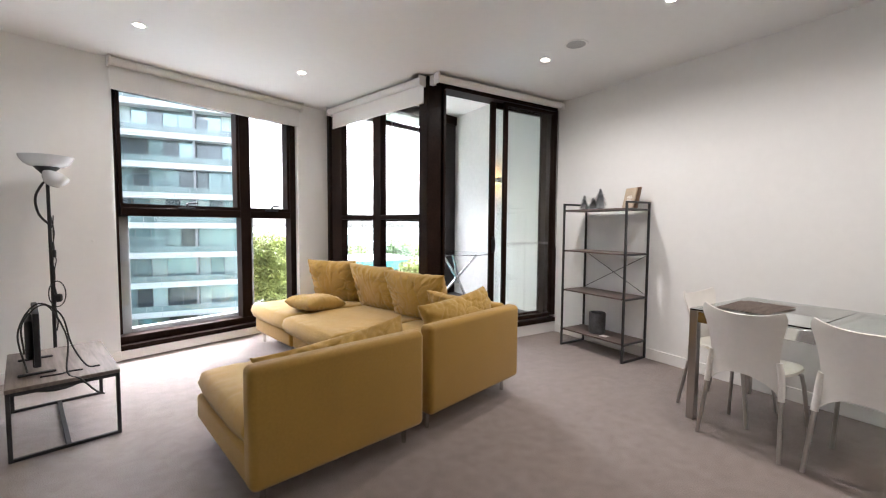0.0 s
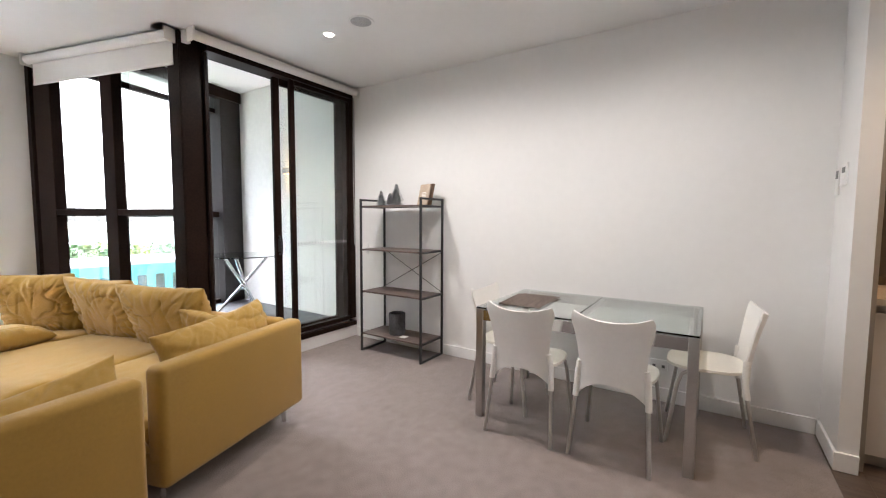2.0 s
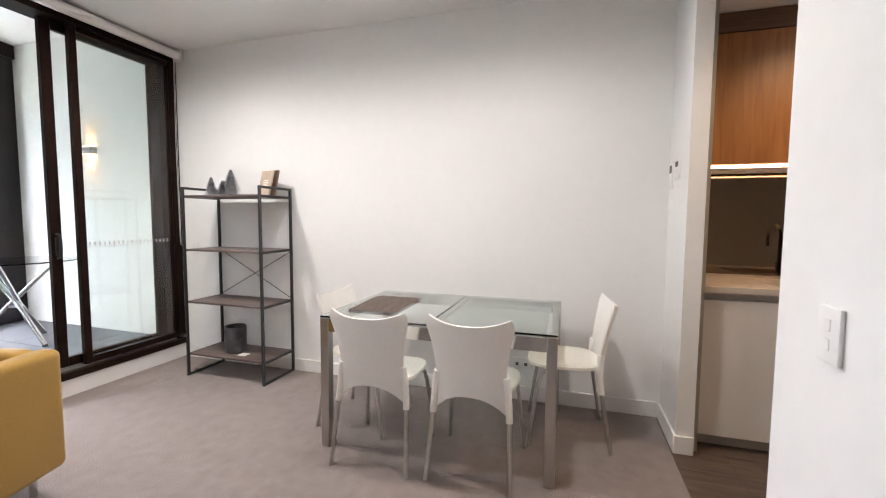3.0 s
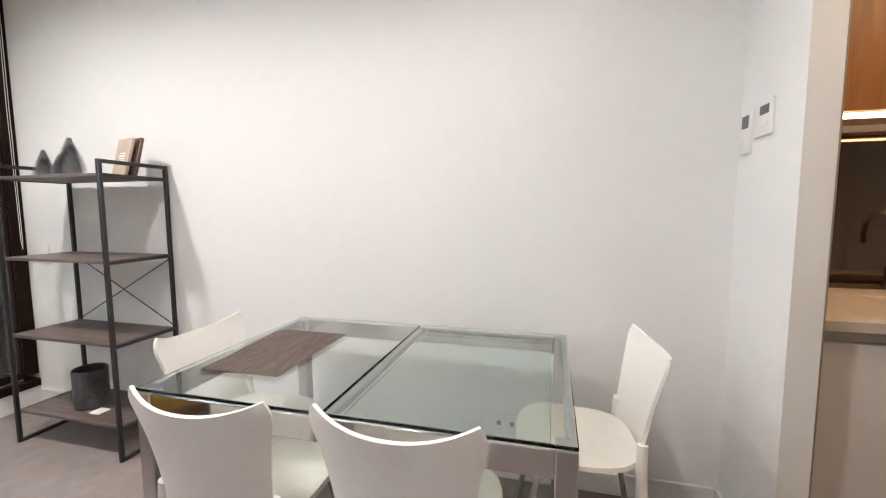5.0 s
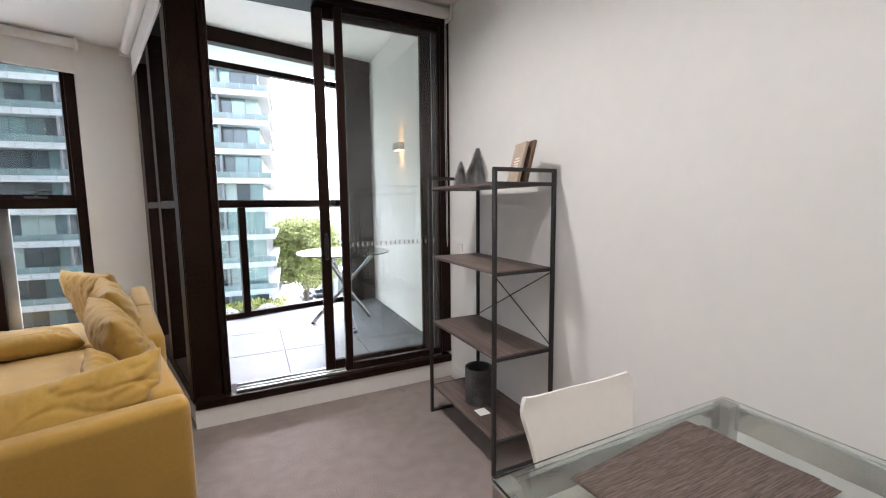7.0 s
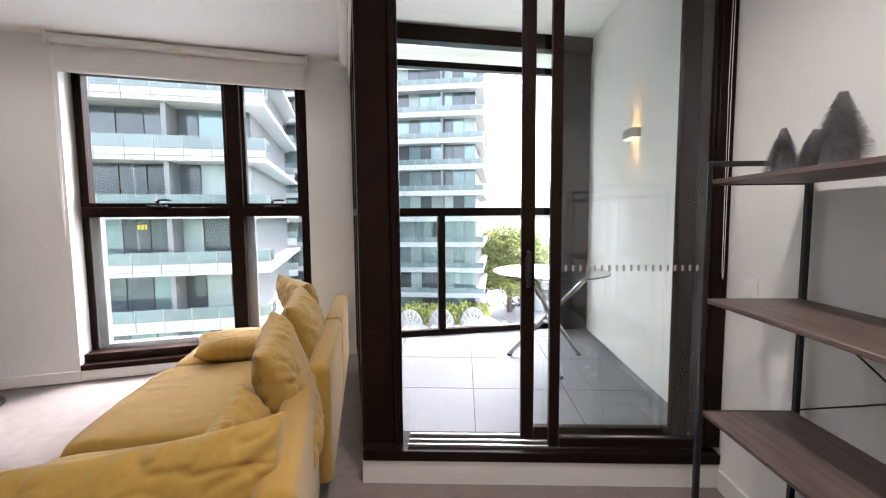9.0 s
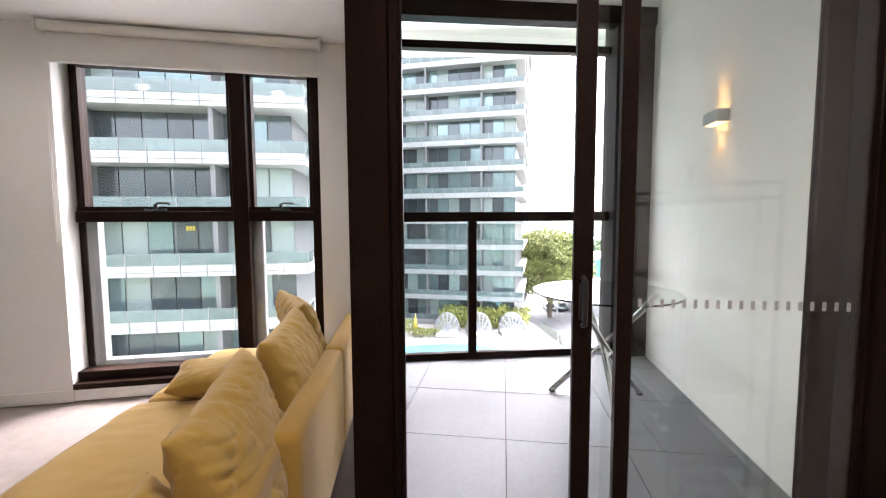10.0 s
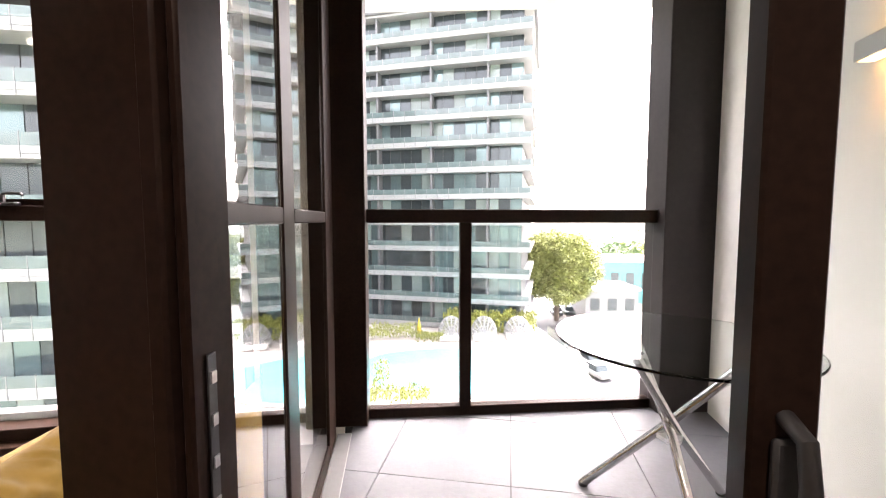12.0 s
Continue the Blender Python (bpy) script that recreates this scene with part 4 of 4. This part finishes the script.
base_floor = tagged(part("kitchen_floor", box(B(), 1.78, 3.77, -2.6, -0.425, -0.10, -0.012), GROUT, smooth=0), "dark timber floor in the kitchen", "floor", kind="structure")
rnd = random.Random(5)
for r in range(16):
    y1, x = -0.43 - 0.135 * r, 1.785
    cut = 2.2 + rnd.random() * 1.1
    for x0, x1 in ((x, cut), (cut, 3.76)):
        b = part("floorboard", box(B(), x0 + 0.001, x1 - 0.001, y1 - 0.134, y1, -0.012, -0.001, 0.001), FLOORBOARD, base_floor)

# ---------------------------------------------------------------- balcony things
BT = pose(2.96, 4.83, FLOOR_B)
btable = thing("balcony_table", "round clear glass table on crossed chrome legs", "table", BT)
g = part("tabletop", lathe(B(), [(0.0, 0.735), (0.448, 0.735), (0.452, 0.738), (0.452, 0.743), (0.448, 0.746), (0.0, 0.746)], 64), TABLE_GLASS, btable, "clear green-edged glass disc", smooth=30)
for k in range(3):
    a = math.tau * k / 3 + 0.55
    b = a + math.pi + 0.25
    foot, head = Vector((0.34 * math.cos(a), 0.34 * math.sin(a), 0.012)), Vector((0.30 * math.cos(b), 0.30 * math.sin(b), 0.725))
    off = Vector((-math.sin(a), math.cos(a), 0)) * 0.03
    part("leg", sweep(B(), [foot, foot.lerp(head, 0.48) + off, head], 0.018, 14), CHROME, btable, "polished chrome tube leg")
    part("pad", lathe(B(), [(0.0, 0.722), (0.03, 0.722), (0.03, 0.734), (0.0, 0.734)], 18, (head.x, head.y, 0)), CHROME, btable)
    part("foot", lathe(B(), [(0.020, 0.0), (0.021, 0.012), (0.015, 0.02)], 14, (foot.x, foot.y, 0)), BLACK_PLASTIC, btable)
hub = part("hub", lathe(B(), [(0.0, 0.33), (0.05, 0.33), (0.05, 0.345), (0.0, 0.345)], 6), ALU, btable)

sconce = thing("wall_lamp", "small grey box wall lamp, lit amber up and down", "wall lamp", BALCONY @ pose(1.22, 0.415, 1.915, 0, 0, EAST))
part("body", box(B(), -0.08, 0.08, 0.0, 0.07, -0.035, 0.035, 0.003), mat("satin_grey_casting", (0.45, 0.44, 0.42), 0.4, 0.6), sconce)
part("lens", box(B(), -0.068, 0.068, 0.010, 0.062, -0.037, -0.035), SCONCE_GLOW, sconce)
part("lens", box(B(), -0.068, 0.068, 0.010, 0.062, 0.035, 0.037), SCONCE_GLOW, sconce)
for z, aim in ((1.97, 1), (1.86, -1)):
    s = new("wall_lamp_beam", bpy.data.lights.new("wall_lamp_beam", "SPOT"))
    s.data.energy, s.data.color, s.data.spot_size, s.data.spot_blend, s.data.shadow_soft_size = 0.10, (1.0, 0.44, 0.08), radians(100), 0.9, 0.02
    s.matrix_world = look((3.50, 4.70, z), (3.53, 4.70, z + aim))

# ---------------------------------------------------------------- outside
FACADE_GLASS = mat("facade_glass", (0.14, 0.205, 0.21), 0.12, 0.4, vary=0.3, scale=0.2, random_tint=0.8)
FACADE_DARK = mat("facade_dark_glass", (0.056, 0.073, 0.080), 0.12, 0.25, vary=0.4, scale=0.2, random_tint=0.8)
CURTAIN = mat("curtained_glass", (0.21, 0.265, 0.255), 0.25, vary=0.25, scale=0.5, random_tint=0.6)
SLAB_WHITE = mat("white_slab_edge", (0.27, 0.275, 0.275), 0.6, vary=0.04, scale=0.5)
SOFFIT_GREY = mat("grey_facade_panel", (0.11, 0.115, 0.12), 0.5, vary=0.1, scale=0.3)
BALUSTER = mat("balustrade_glass", (0.085, 0.118, 0.118), 0.15, vary=0.3, scale=0.2, random_tint=0.5)
FROSTED = mat("frosted_glass_band", (0.26, 0.275, 0.275), 0.3, vary=0.1, scale=0.3)
POST_GREY = mat("baluster_metal", (0.16, 0.165, 0.17), 0.4, vary=0.1)
PAVING = mat("pale_paving", (0.36, 0.34, 0.32), 0.8, vary=0.1, scale=0.25)
ASPHALT = mat("asphalt", (0.13, 0.13, 0.135), 0.9, vary=0.2, scale=0.15)
FAR_GROUND = mat("distant_suburb_ground", (0.16, 0.18, 0.14), 0.95, vary=0.5, scale=0.02)
POOL = mat("pool_water", (0.10, 0.50, 0.55), 0.05, vary=0.15, scale=0.4, bump=0.3, bscale=2.0)
LEAF = mat("leaf_green", (0.21, 0.24, 0.055), 0.6, vary=0.4, scale=0.6, Transmission_Weight=0.1)
LEAF_DARK = mat("leaf_dark_green", (0.06, 0.11, 0.03), 0.6, vary=0.4, scale=0.6)
LEAF_YELLOW = mat("bamboo_yellow_green", (0.22, 0.24, 0.05), 0.6, vary=0.4, scale=0.8)
BARK = mat("bark", (0.12, 0.09, 0.07), 0.9, vary=0.3)
TEAL = mat("teal_cladding", (0.10, 0.36, 0.38), 0.5, vary=0.08, scale=0.2)
ROOF_PALE = mat("pale_metal_roof", (0.60, 0.62, 0.62), 0.5, vary=0.06, scale=0.2)
CAR_SILVER = mat("silver_car_paint", (0.55, 0.56, 0.57), 0.25, 0.3, vary=0.05)
TYRE = mat("tyre_rubber", (0.03, 0.03, 0.03), 0.8)
TIMBER_BROWN = mat("timber_lobby", (0.25, 0.10, 0.05), 0.5, vary=0.2)

EYE_AT, EYE_YAW = Vector((2.30, 3.13)), radians(8.2)


def out(side_m, ahead_m):
    """A place outside: metres to the side and ahead of the balcony door."""
    c, s = math.cos(EYE_YAW), math.sin(EYE_YAW)
    return EYE_AT.x + side_m * c - ahead_m * s, EYE_AT.y + side_m * s + ahead_m * c


GROUND, DECK = -16.0, -12.0
tagged(part("ground", box(B(), -2500, 2500, -2500, 2500, GROUND - 1, GROUND), FAR_GROUND, smooth=0), "distant suburb ground reaching the horizon", "ground", kind="structure")


def apartment(name, m, length, storeys, height, label, depth, bay, seed, overhang=1.5, bright=2):
    """A tower of flats: white slab edges, glass balustrades, glazed bays behind."""
    t = thing(name, label, "building", m)
    rnd = random.Random(seed)
    w = bay - 0.06
    win_kinds = [part("window", box(B(), 0.03, w + 0.03, -0.06, 0.0, 0.0, height - 0.28), k, t, smooth=0) for k in (FACADE_GLASS, FACADE_DARK, CURTAIN)]
    rail_m = part("balustrade_panel", box(B(), 0.012, bay - 0.012, 0.0, 0.03, 0.36, 0.98), BALUSTER, t, smooth=0)
    post_m = part("baluster_post", box(B(), -0.022, 0.022, -0.02, 0.05, -0.22, 1.02), POST_GREY, t, smooth=0)
    fin_m = part("party_wall", box(B(), -0.12, 0.12, -0.1, overhang - 0.25, 0.0, height - 0.27), SOFFIT_GREY, t, smooth=0)
    core = part("core", box(B(), 0.15, length, -depth, -0.12, 0, storeys * height), SOFFIT_GREY, t, smooth=0)
    n = int(length / bay)
    used = set()

    def put(src, m):
        if src not in used:
            used.add(src)
            src.matrix_basis = m
            return src
        return again(src, m, t)
    for k in range(storeys + 1):
        z = k * height
        inset = 0.35 * math.sin(k * 1.3)
        bm = box(B(), -0.9 + inset * 0.1, length, -depth, overhang, z - 0.24, z + 0.02, 0.03, 1)
        if k < storeys:
            part("balustrade_base", box(B(), -0.9, length, overhang - 0.03, overhang + 0.03, z + 0.02, z + 0.37), FROSTED, t, smooth=0)
        part("slab", bm, SLAB_WHITE, t)
        if k == storeys:
            part("roof", box(B(), -1.3, length, -depth, overhang + 0.3, z + 0.02, z + 0.9, 0.1), SOFFIT_GREY, t)
            break
        for i in range(n):
            x = i * bay
            put(rail_m, Matrix.Translation((x - 0.9, overhang + 0.03, z + 0.02)))
            put(post_m, Matrix.Translation((x - 0.9, overhang + 0.03, z + 0.02)))
            put(rnd.choice([win_kinds[1]] * 3 + [win_kinds[0]] * bright + [win_kinds[2]]), Matrix.Translation((x + 0.15, 0, z + 0.03)))
            if i % 5 == 3:
                put(fin_m, Matrix.Translation((x, 0, z + 0.02)))
        end = again(rail_m, Matrix.Translation((-0.93, overhang + 0.02, z + 0.02)) @ pose(0, 0, 0, 0, 0, -90), t)
    return t


apartment("apartment_tower", pose(4.7, 53.1, DECK + 0.35, 0, 0, 174.3), 30, 12, 3.15, "tall curved apartment tower with white balconies and teal glass", 22, 1.38, 3, 1.5, 2)
apartment("apartment_building", pose(-9.2, 24.75, -13.2, 0, 0, 195.5), 22, 9, 2.95, "near apartment block with glass balconies and dark glazing", 14, 1.30, 8, 1.7, 1)

apartment("apartment_wing", pose(-14.6, 41.0, -13.0, 0, 0, 214), 11, 10, 3.0, "dark glazed wing of flats set back behind the near block", 10, 1.38, 5, 1.4, 1)

NEAR_BLOCK = pose(-9.2, 24.75, -13.2, 0, 0, 195.5)
sign = thing("sign", "small yellow lettered sign in a window of the near block", "sign", NEAR_BLOCK @ pose(5.5, 0.012, 13.95))
for k in range(3):
    part("bar", box(B(), 0.17 * k, 0.17 * k + 0.12, 0.0, 0.02, 0.0, 0.26, 0.004), mat("yellow_sign_paint", (0.55, 0.42, 0.03), 0.5), sign)

# pool deck in front of the tower
deck_pts = [out(a, b) for a, b in [(-34, 12), (-4, 14), (4, 20), (9.5, 27), (12.5, 34), (13, 42), (11.5, 52), (-34, 56)]]
outline("pool_deck", deck_pts, GROUND - 0.5, DECK, PAVING, "pale paved podium deck round the pool", "pavement")


def blob(name, cx, cy, rx, ry, z0, z1, material, label, category, wob=0.12):
    pts = [out(cx + rx * math.cos(a * math.tau / 40) * (1 + wob * math.sin(a * math.tau / 40 * 3 + cx)), cy + ry * math.sin(a * math.tau / 40)) for a in range(40)]
    return outline(name, pts, z0, z1, material, label, category)


blob("pool_coping", 1.0, 36.0, 9.3, 6.2, DECK, DECK + 0.10, SLAB_WHITE, "white curved coping round the pool", "pavement")
blob("pool_water", 1.0, 36.0, 8.6, 5.6, DECK + 0.10, DECK + 0.13, POOL, "turquoise swimming pool water", "water")
blob("planter_bed", -3.5, 29.0, 3.0, 1.8, DECK, DECK + 0.5, PAVING, "raised pale planter bed beside the pool", "pavement", 0.05)


def leaves(bm, n, c, r, size, rnd, squash=0.8):
    for _ in range(n):
        d = Vector((rnd.gauss(0, 1), rnd.gauss(0, 1), rnd.gauss(0, 1))).normalized() * r * rnd.uniform(0.55, 1.06)
        p = Vector(c) + Vector((d.x, d.y, d.z * squash))
        a = Vector((rnd.uniform(-1, 1), rnd.uniform(-1, 1), rnd.uniform(-0.6, 0.6))).normalized() * size * rnd.uniform(0.6, 1.3)
        b = a.cross(Vector((rnd.uniform(-1, 1), rnd.uniform(-1, 1), rnd.uniform(-1, 1)))).normalized() * size * 0.6
        bm.faces.new([bm.verts.new(q) for q in (p - a, p - b * 0.9, p + a, p + b)])


def tree(side_m, ahead_m, z, h, spread, label, seed, n=3600, material=LEAF, size=0.26):
    """Trunk, limbs and a ragged crown of separate leaves."""
    rnd = random.Random(seed)
    t = thing("tree", label, "tree", Matrix.Translation((*out(side_m, ahead_m), z)))
    bm = B()
    sweep(bm, [(0, 0, 0), (0.1, 0.05, h * 0.2), (0, 0.1, h * 0.45)], h * 0.028, 8)
    clumps = []
    for k in range(34):
        a, up = k * 2.4 + rnd.uniform(-0.4, 0.4), 0.34 + 0.58 * (k + 0.5) / 34
        far = spread * 0.5 * math.sqrt(max(0.05, 1 - ((up - 0.58) / 0.42) ** 2)) * (rnd.uniform(0.62, 0.92) if k % 4 else 0.3)
        c = Vector((far * math.cos(a), far * math.sin(a), h * up))
        clumps.append((c, spread * rnd.uniform(0.15, 0.24)))
        sweep(bm, [(0, 0.05, h * 0.3), c * 0.5 + Vector((0, 0, h * 0.16)), c], h * 0.010, 6)
    part("trunk", bm, BARK, t)
    bm = B()
    for c, r in clumps:
        leaves(bm, n // 34, c, r, size, rnd)
    part("crown", bm, material, t, smooth=0)
    return t


tree(19.5, 70, GROUND, 15.2, 12.6, "broad green street tree with a full crown", 1, 42000, LEAF, 0.24)
for k, (a, b, h, w) in enumerate([(47, 112, 11, 14), (58, 118, 10, 16), (70, 112, 11, 15), (33, 125, 10, 14), (20, 130, 9, 14), (84, 120, 12, 16), (100, 125, 12, 17), (52, 72, 9.5, 9), (60, 66, 11, 9), (66, 74, 11, 9)]):
    tree(a, b, GROUND, h, w, "leafy green tree beyond the street", 20 + k, 1500, LEAF if k % 2 else LEAF_DARK, 0.5)

# woods and roofs towards the horizon
rnd = random.Random(9)
bm = B()
for _ in range(260):
    far = rnd.uniform(150, 420)
    a = rnd.uniform(-0.75, 1.15) * far
    x, y = out(a, far)
    leaves(bm, 26, (x, y, GROUND + rnd.uniform(1, 4)), rnd.uniform(4, 9), 1.6, rnd, 0.6)
tagged(part("far_trees", bm, LEAF_DARK, smooth=0), "distant tree tops towards the horizon", "trees", kind="stuff")
bm = B()
for _ in range(150):
    far = rnd.uniform(160, 480)
    x, y = out(rnd.uniform(-0.7, 1.1) * far, far)
    w, d, h = rnd.uniform(8, 26), rnd.uniform(8, 18), rnd.uniform(4, 12)
    box(bm, x - w / 2, x + w / 2, y - d / 2, y + d / 2, GROUND, GROUND + h)
tagged(part("far_roofs", bm, ROOF_PALE, smooth=0), "pale distant suburban buildings", "buildings", kind="stuff")


def hedge(cx, cy, w, d, z, h, material, label, seed, n=900, size=0.16):
    rnd = random.Random(seed)
    bm = B()
    for _ in range(n):
        a = Vector((rnd.uniform(-1, 1), rnd.uniform(-1, 1), rnd.uniform(0.4, 2))).normalized() * size * rnd.uniform(0.7, 1.5)
        b = a.cross(Vector((rnd.uniform(-1, 1), rnd.uniform(-1, 1), 0.2))).normalized() * size * 0.4
        x, y = out(cx + rnd.uniform(-w, w) / 2, cy + rnd.uniform(-d, d) / 2)
        p = Vector((x, y, z + h * rnd.random() ** 0.7 * (0.75 + 0.3 * noise.noise(Vector((x * 0.8, y * 0.8, 0))))))
        bm.faces.new([bm.verts.new(q) for q in (p - a, p - b, p + a, p + b)])
    return tagged(part("hedge", bm, material, smooth=0), label, "hedge", "planting round the pool")


hedge(5.5, 48.2, 11, 1.4, DECK, 3.4, LEAF_YELLOW, "tall yellow-green bamboo hedge behind the pool pods", 1, 2600, 0.2)
hedge(-5.5, 45.5, 6, 2.0, DECK + 0.3, 1.7, LEAF, "low green shrubs beside the tower entrance", 2, 900)
hedge(-1.5, 45.0, 3, 1.6, DECK, 1.3, LEAF, "round green shrub near the pool pods", 3, 500)
hedge(-3.2, 29.0, 4.4, 2.2, DECK + 0.5, 0.9, LEAF, "green grasses in the planter bed", 4, 700)
hedge(-4.8, 31.2, 1.2, 1.0, DECK, 3.0, LEAF_YELLOW, "slender young bamboo by the pool", 5, 240)
hedge(-9.5, 39.0, 1.4, 6, DECK, 1.6, LEAF_DARK, "dark green planting along the deck", 6, 500)

# white dome pods
for a in (0.9, 4.6, 8.4):
    x, y = out(a, 45.6)
    t = thing("pool_pod", "white woven dome day-bed beside the pool", "day bed", pose(x, y, DECK, 0, 0, 8), "white dome pods")
    bm = B()
    for k in range(9):
        b = math.pi * k / 8
        sweep(bm, [(1.5 * math.cos(b) * math.sin(v * math.pi / 16), -0.9 * math.cos(v * math.pi / 16) + 0.3, 0.3 + 2.2 * abs(math.sin(b)) * math.sin(v * math.pi / 16) * 1.0) for v in range(17)], 0.07, 6)
    for v in range(1, 9):
        s = math.sin(v * math.pi / 16)
        sweep(bm, [(1.5 * math.cos(math.pi * k / 16) * s, -0.9 * math.cos(v * math.pi / 16) + 0.3, 0.3 + 2.2 * math.sin(math.pi * k / 16) * s) for k in range(17)], 0.055, 6)
    part("dome", bm, SLAB_WHITE, t)
    part("mattress", box(B(), -1.3, 1.3, -1.3, 0.6, 0.05, 0.5, 0.12, 3), PAPER, t)

# glass rail along the deck edge
t = thing("deck_railing", "glass and steel railing along the curved deck edge", "railing")
edge = [Vector(out(a, b)) for a, b in [(4, 20.2), (6.9, 23.5), (9.3, 27.2), (11, 30.6), (12.2, 34), (12.6, 38), (12.7, 42), (12.1, 47)]]
for p, q in zip(edge, edge[1:]):
    m = look((p.x, p.y, DECK), (q.x, q.y, DECK))
    n = (q - p).length
    c = (p + q) / 2
    ob = part("glass_panel", box(B(), -n / 2 + 0.05, n / 2 - 0.05, -0.02, 0.02, 0.1, 1.15), BALUSTER, t, smooth=0)
    ob.matrix_basis = pose(c.x, c.y, DECK, 0, 0, math.degrees(math.atan2(q.y - p.y, q.x - p.x)))
    part("post", sweep(B(), [(p.x, p.y, DECK), (p.x, p.y, DECK + 1.2)], 0.05, 8), ALU, t)
umbrella = thing("sun_umbrella", "closed yellow sun umbrella on the deck", "umbrella", Matrix.Translation((*out(-2.7, 45.2), DECK)))
part("pole", sweep(B(), [(0, 0, 0), (0, 0, 2.6)], 0.05, 8), ALU, umbrella)
part("canopy", lathe(B(), [(0.28, 0.7), (0.2, 1.4), (0.05, 2.5)], 10), mat("yellow_canvas", (0.6, 0.42, 0.05), 0.8), umbrella)

# street with kerb, cars and low buildings
outline("road", [out(a, b) for a, b in [(12.5, 15), (30, 15), (28, 60), (26, 100), (16, 100), (15, 60)]], GROUND, GROUND + 0.02, ASPHALT, "grey asphalt street below", "road")
outline("pavement", [out(a, b) for a, b in [(30, 15), (60, 15), (60, 62), (28, 60)]], GROUND, GROUND + 0.15, PAVING, "pale concrete forecourt beside the street", "pavement")


def car(a, b, turn, paint, label):
    t = thing("car", label, "car", Matrix.Translation((*out(a, b), GROUND + 0.02)) @ pose(0, 0, 0, 0, 0, turn), "cars in the street")
    bm = box(B(), -2.15, 2.15, -0.88, 0.88, 0.28, 0.82, 0.14, 3)
    part("body", bm, paint, t)
    bm = box(B(), -1.35, 1.05, -0.78, 0.78, 0.80, 1.42, 0.0)
    for v in bm.verts:
        if v.co.z > 1.2:
            v.co.x *= 0.72
            v.co.y *= 0.86
    bmesh.ops.bevel(bm, geom=list(bm.edges), offset=0.07, segments=2, affect="EDGES")
    part("cabin", bm, FACADE_DARK, t)
    part("roof", box(B(), -0.92, 0.70, -0.64, 0.64, 1.40, 1.46, 0.03, 2), paint, t)
    for x in (-1.35, 1.35):
        for y in (-0.86, 0.70):
            w = part("wheel", lathe(B(), [(0.0, 0.0), (0.2, 0.0), (0.32, 0.02), (0.32, 0.14), (0.2, 0.16), (0.0, 0.16)], 20), TYRE, t)
            w.matrix_basis = pose(x, y, 0.32, -90, 0, 0)
    for y in (-0.6, 0.6):
        part("headlight", box(B(), 2.08, 2.16, y - 0.18, y + 0.18, 0.58, 0.70, 0.02), ROOF_PALE, t)
    return t


car(15.0, 48.0, 118, CAR_SILVER, "silver car driving on the street")
car(17.5, 48.5, 112, CAR_SILVER, "pale silver car in the street")
car(17.0, 45.0, 116, SLAB_WHITE, "white car in the street")
car(20.8, 75.0, 95, FACADE_DARK, "dark parked car under the tree")
car(23.2, 75.5, 95, FACADE_DARK, "dark parked car under the tree")


def low_building(a, b, w, d, h, walls, roof, label, turn=8.2):
    t = thing("low_building", label, "building", Matrix.Translation((*out(a, b), GROUND)) @ pose(0, 0, 0, 0, 0, turn))
    part("wall", box(B(), -w / 2, w / 2, -d / 2, d / 2, 0, h), walls, t, smooth=0)
    part("roof", box(B(), -w / 2 - 0.4, w / 2 + 0.4, -d / 2 - 0.4, d / 2 + 0.4, h, h + 0.5, 0.08), roof, t)
    for k in range(int(w / 3)):
        win_ob = part("window", box(B(), -w / 2 + 0.8 + 3 * k, -w / 2 + 2.4 + 3 * k, -d / 2 - 0.04, -d / 2 + 0.02, h * 0.35, h * 0.75), FACADE_DARK, t, smooth=0)
    return t


low_building(29, 74, 9, 8, 5.2, SLAB_WHITE, ROOF_PALE, "white two-storey shop building by the street")
low_building(46, 92, 26, 16, 8.5, TEAL, ROOF_PALE, "long teal-clad building with a pale roof", -4)
low_building(60, 60, 12, 8, 3.6, SLAB_WHITE, ROOF_PALE, "low white pavilion among trees")

# ---------------------------------------------------------------- balcony tiles
base = bpy.data.objects["balcony_base"]
left, edge_line = (Vector((1.90, 3.60, 0)), Vector((-0.966, -0.259, 0))), (Vector((1.488, 5.445, 0)), Vector((-0.225, 0.974, 0)))
into = BALCONY.inverted()
for i in range(-2, 2):
    for j in range(-1, 3):
        x0, y0 = 0.625 * i, 0.625 * j
        bm = box(B(), x0 + 0.0025, min(x0 + 0.6225, 1.22), max(y0 + 0.0025, -0.64), y0 + 0.6225, FLOOR_B - 0.012, FLOOR_B)
        for co, no in (left, edge_line):
            bmesh.ops.bisect_plane(bm, geom=list(bm.verts) + list(bm.edges) + list(bm.faces), plane_co=into @ co, plane_no=into.to_3x3() @ no, clear_outer=True)
            open_edges = [e for e in bm.edges if e.is_boundary]
            if open_edges:
                bmesh.ops.holes_fill(bm, edges=open_edges)
        if len(bm.verts) > 5:
            part("tile", bm, TILE, base, smooth=0).matrix_basis = BALCONY
        else:
            bm.free()
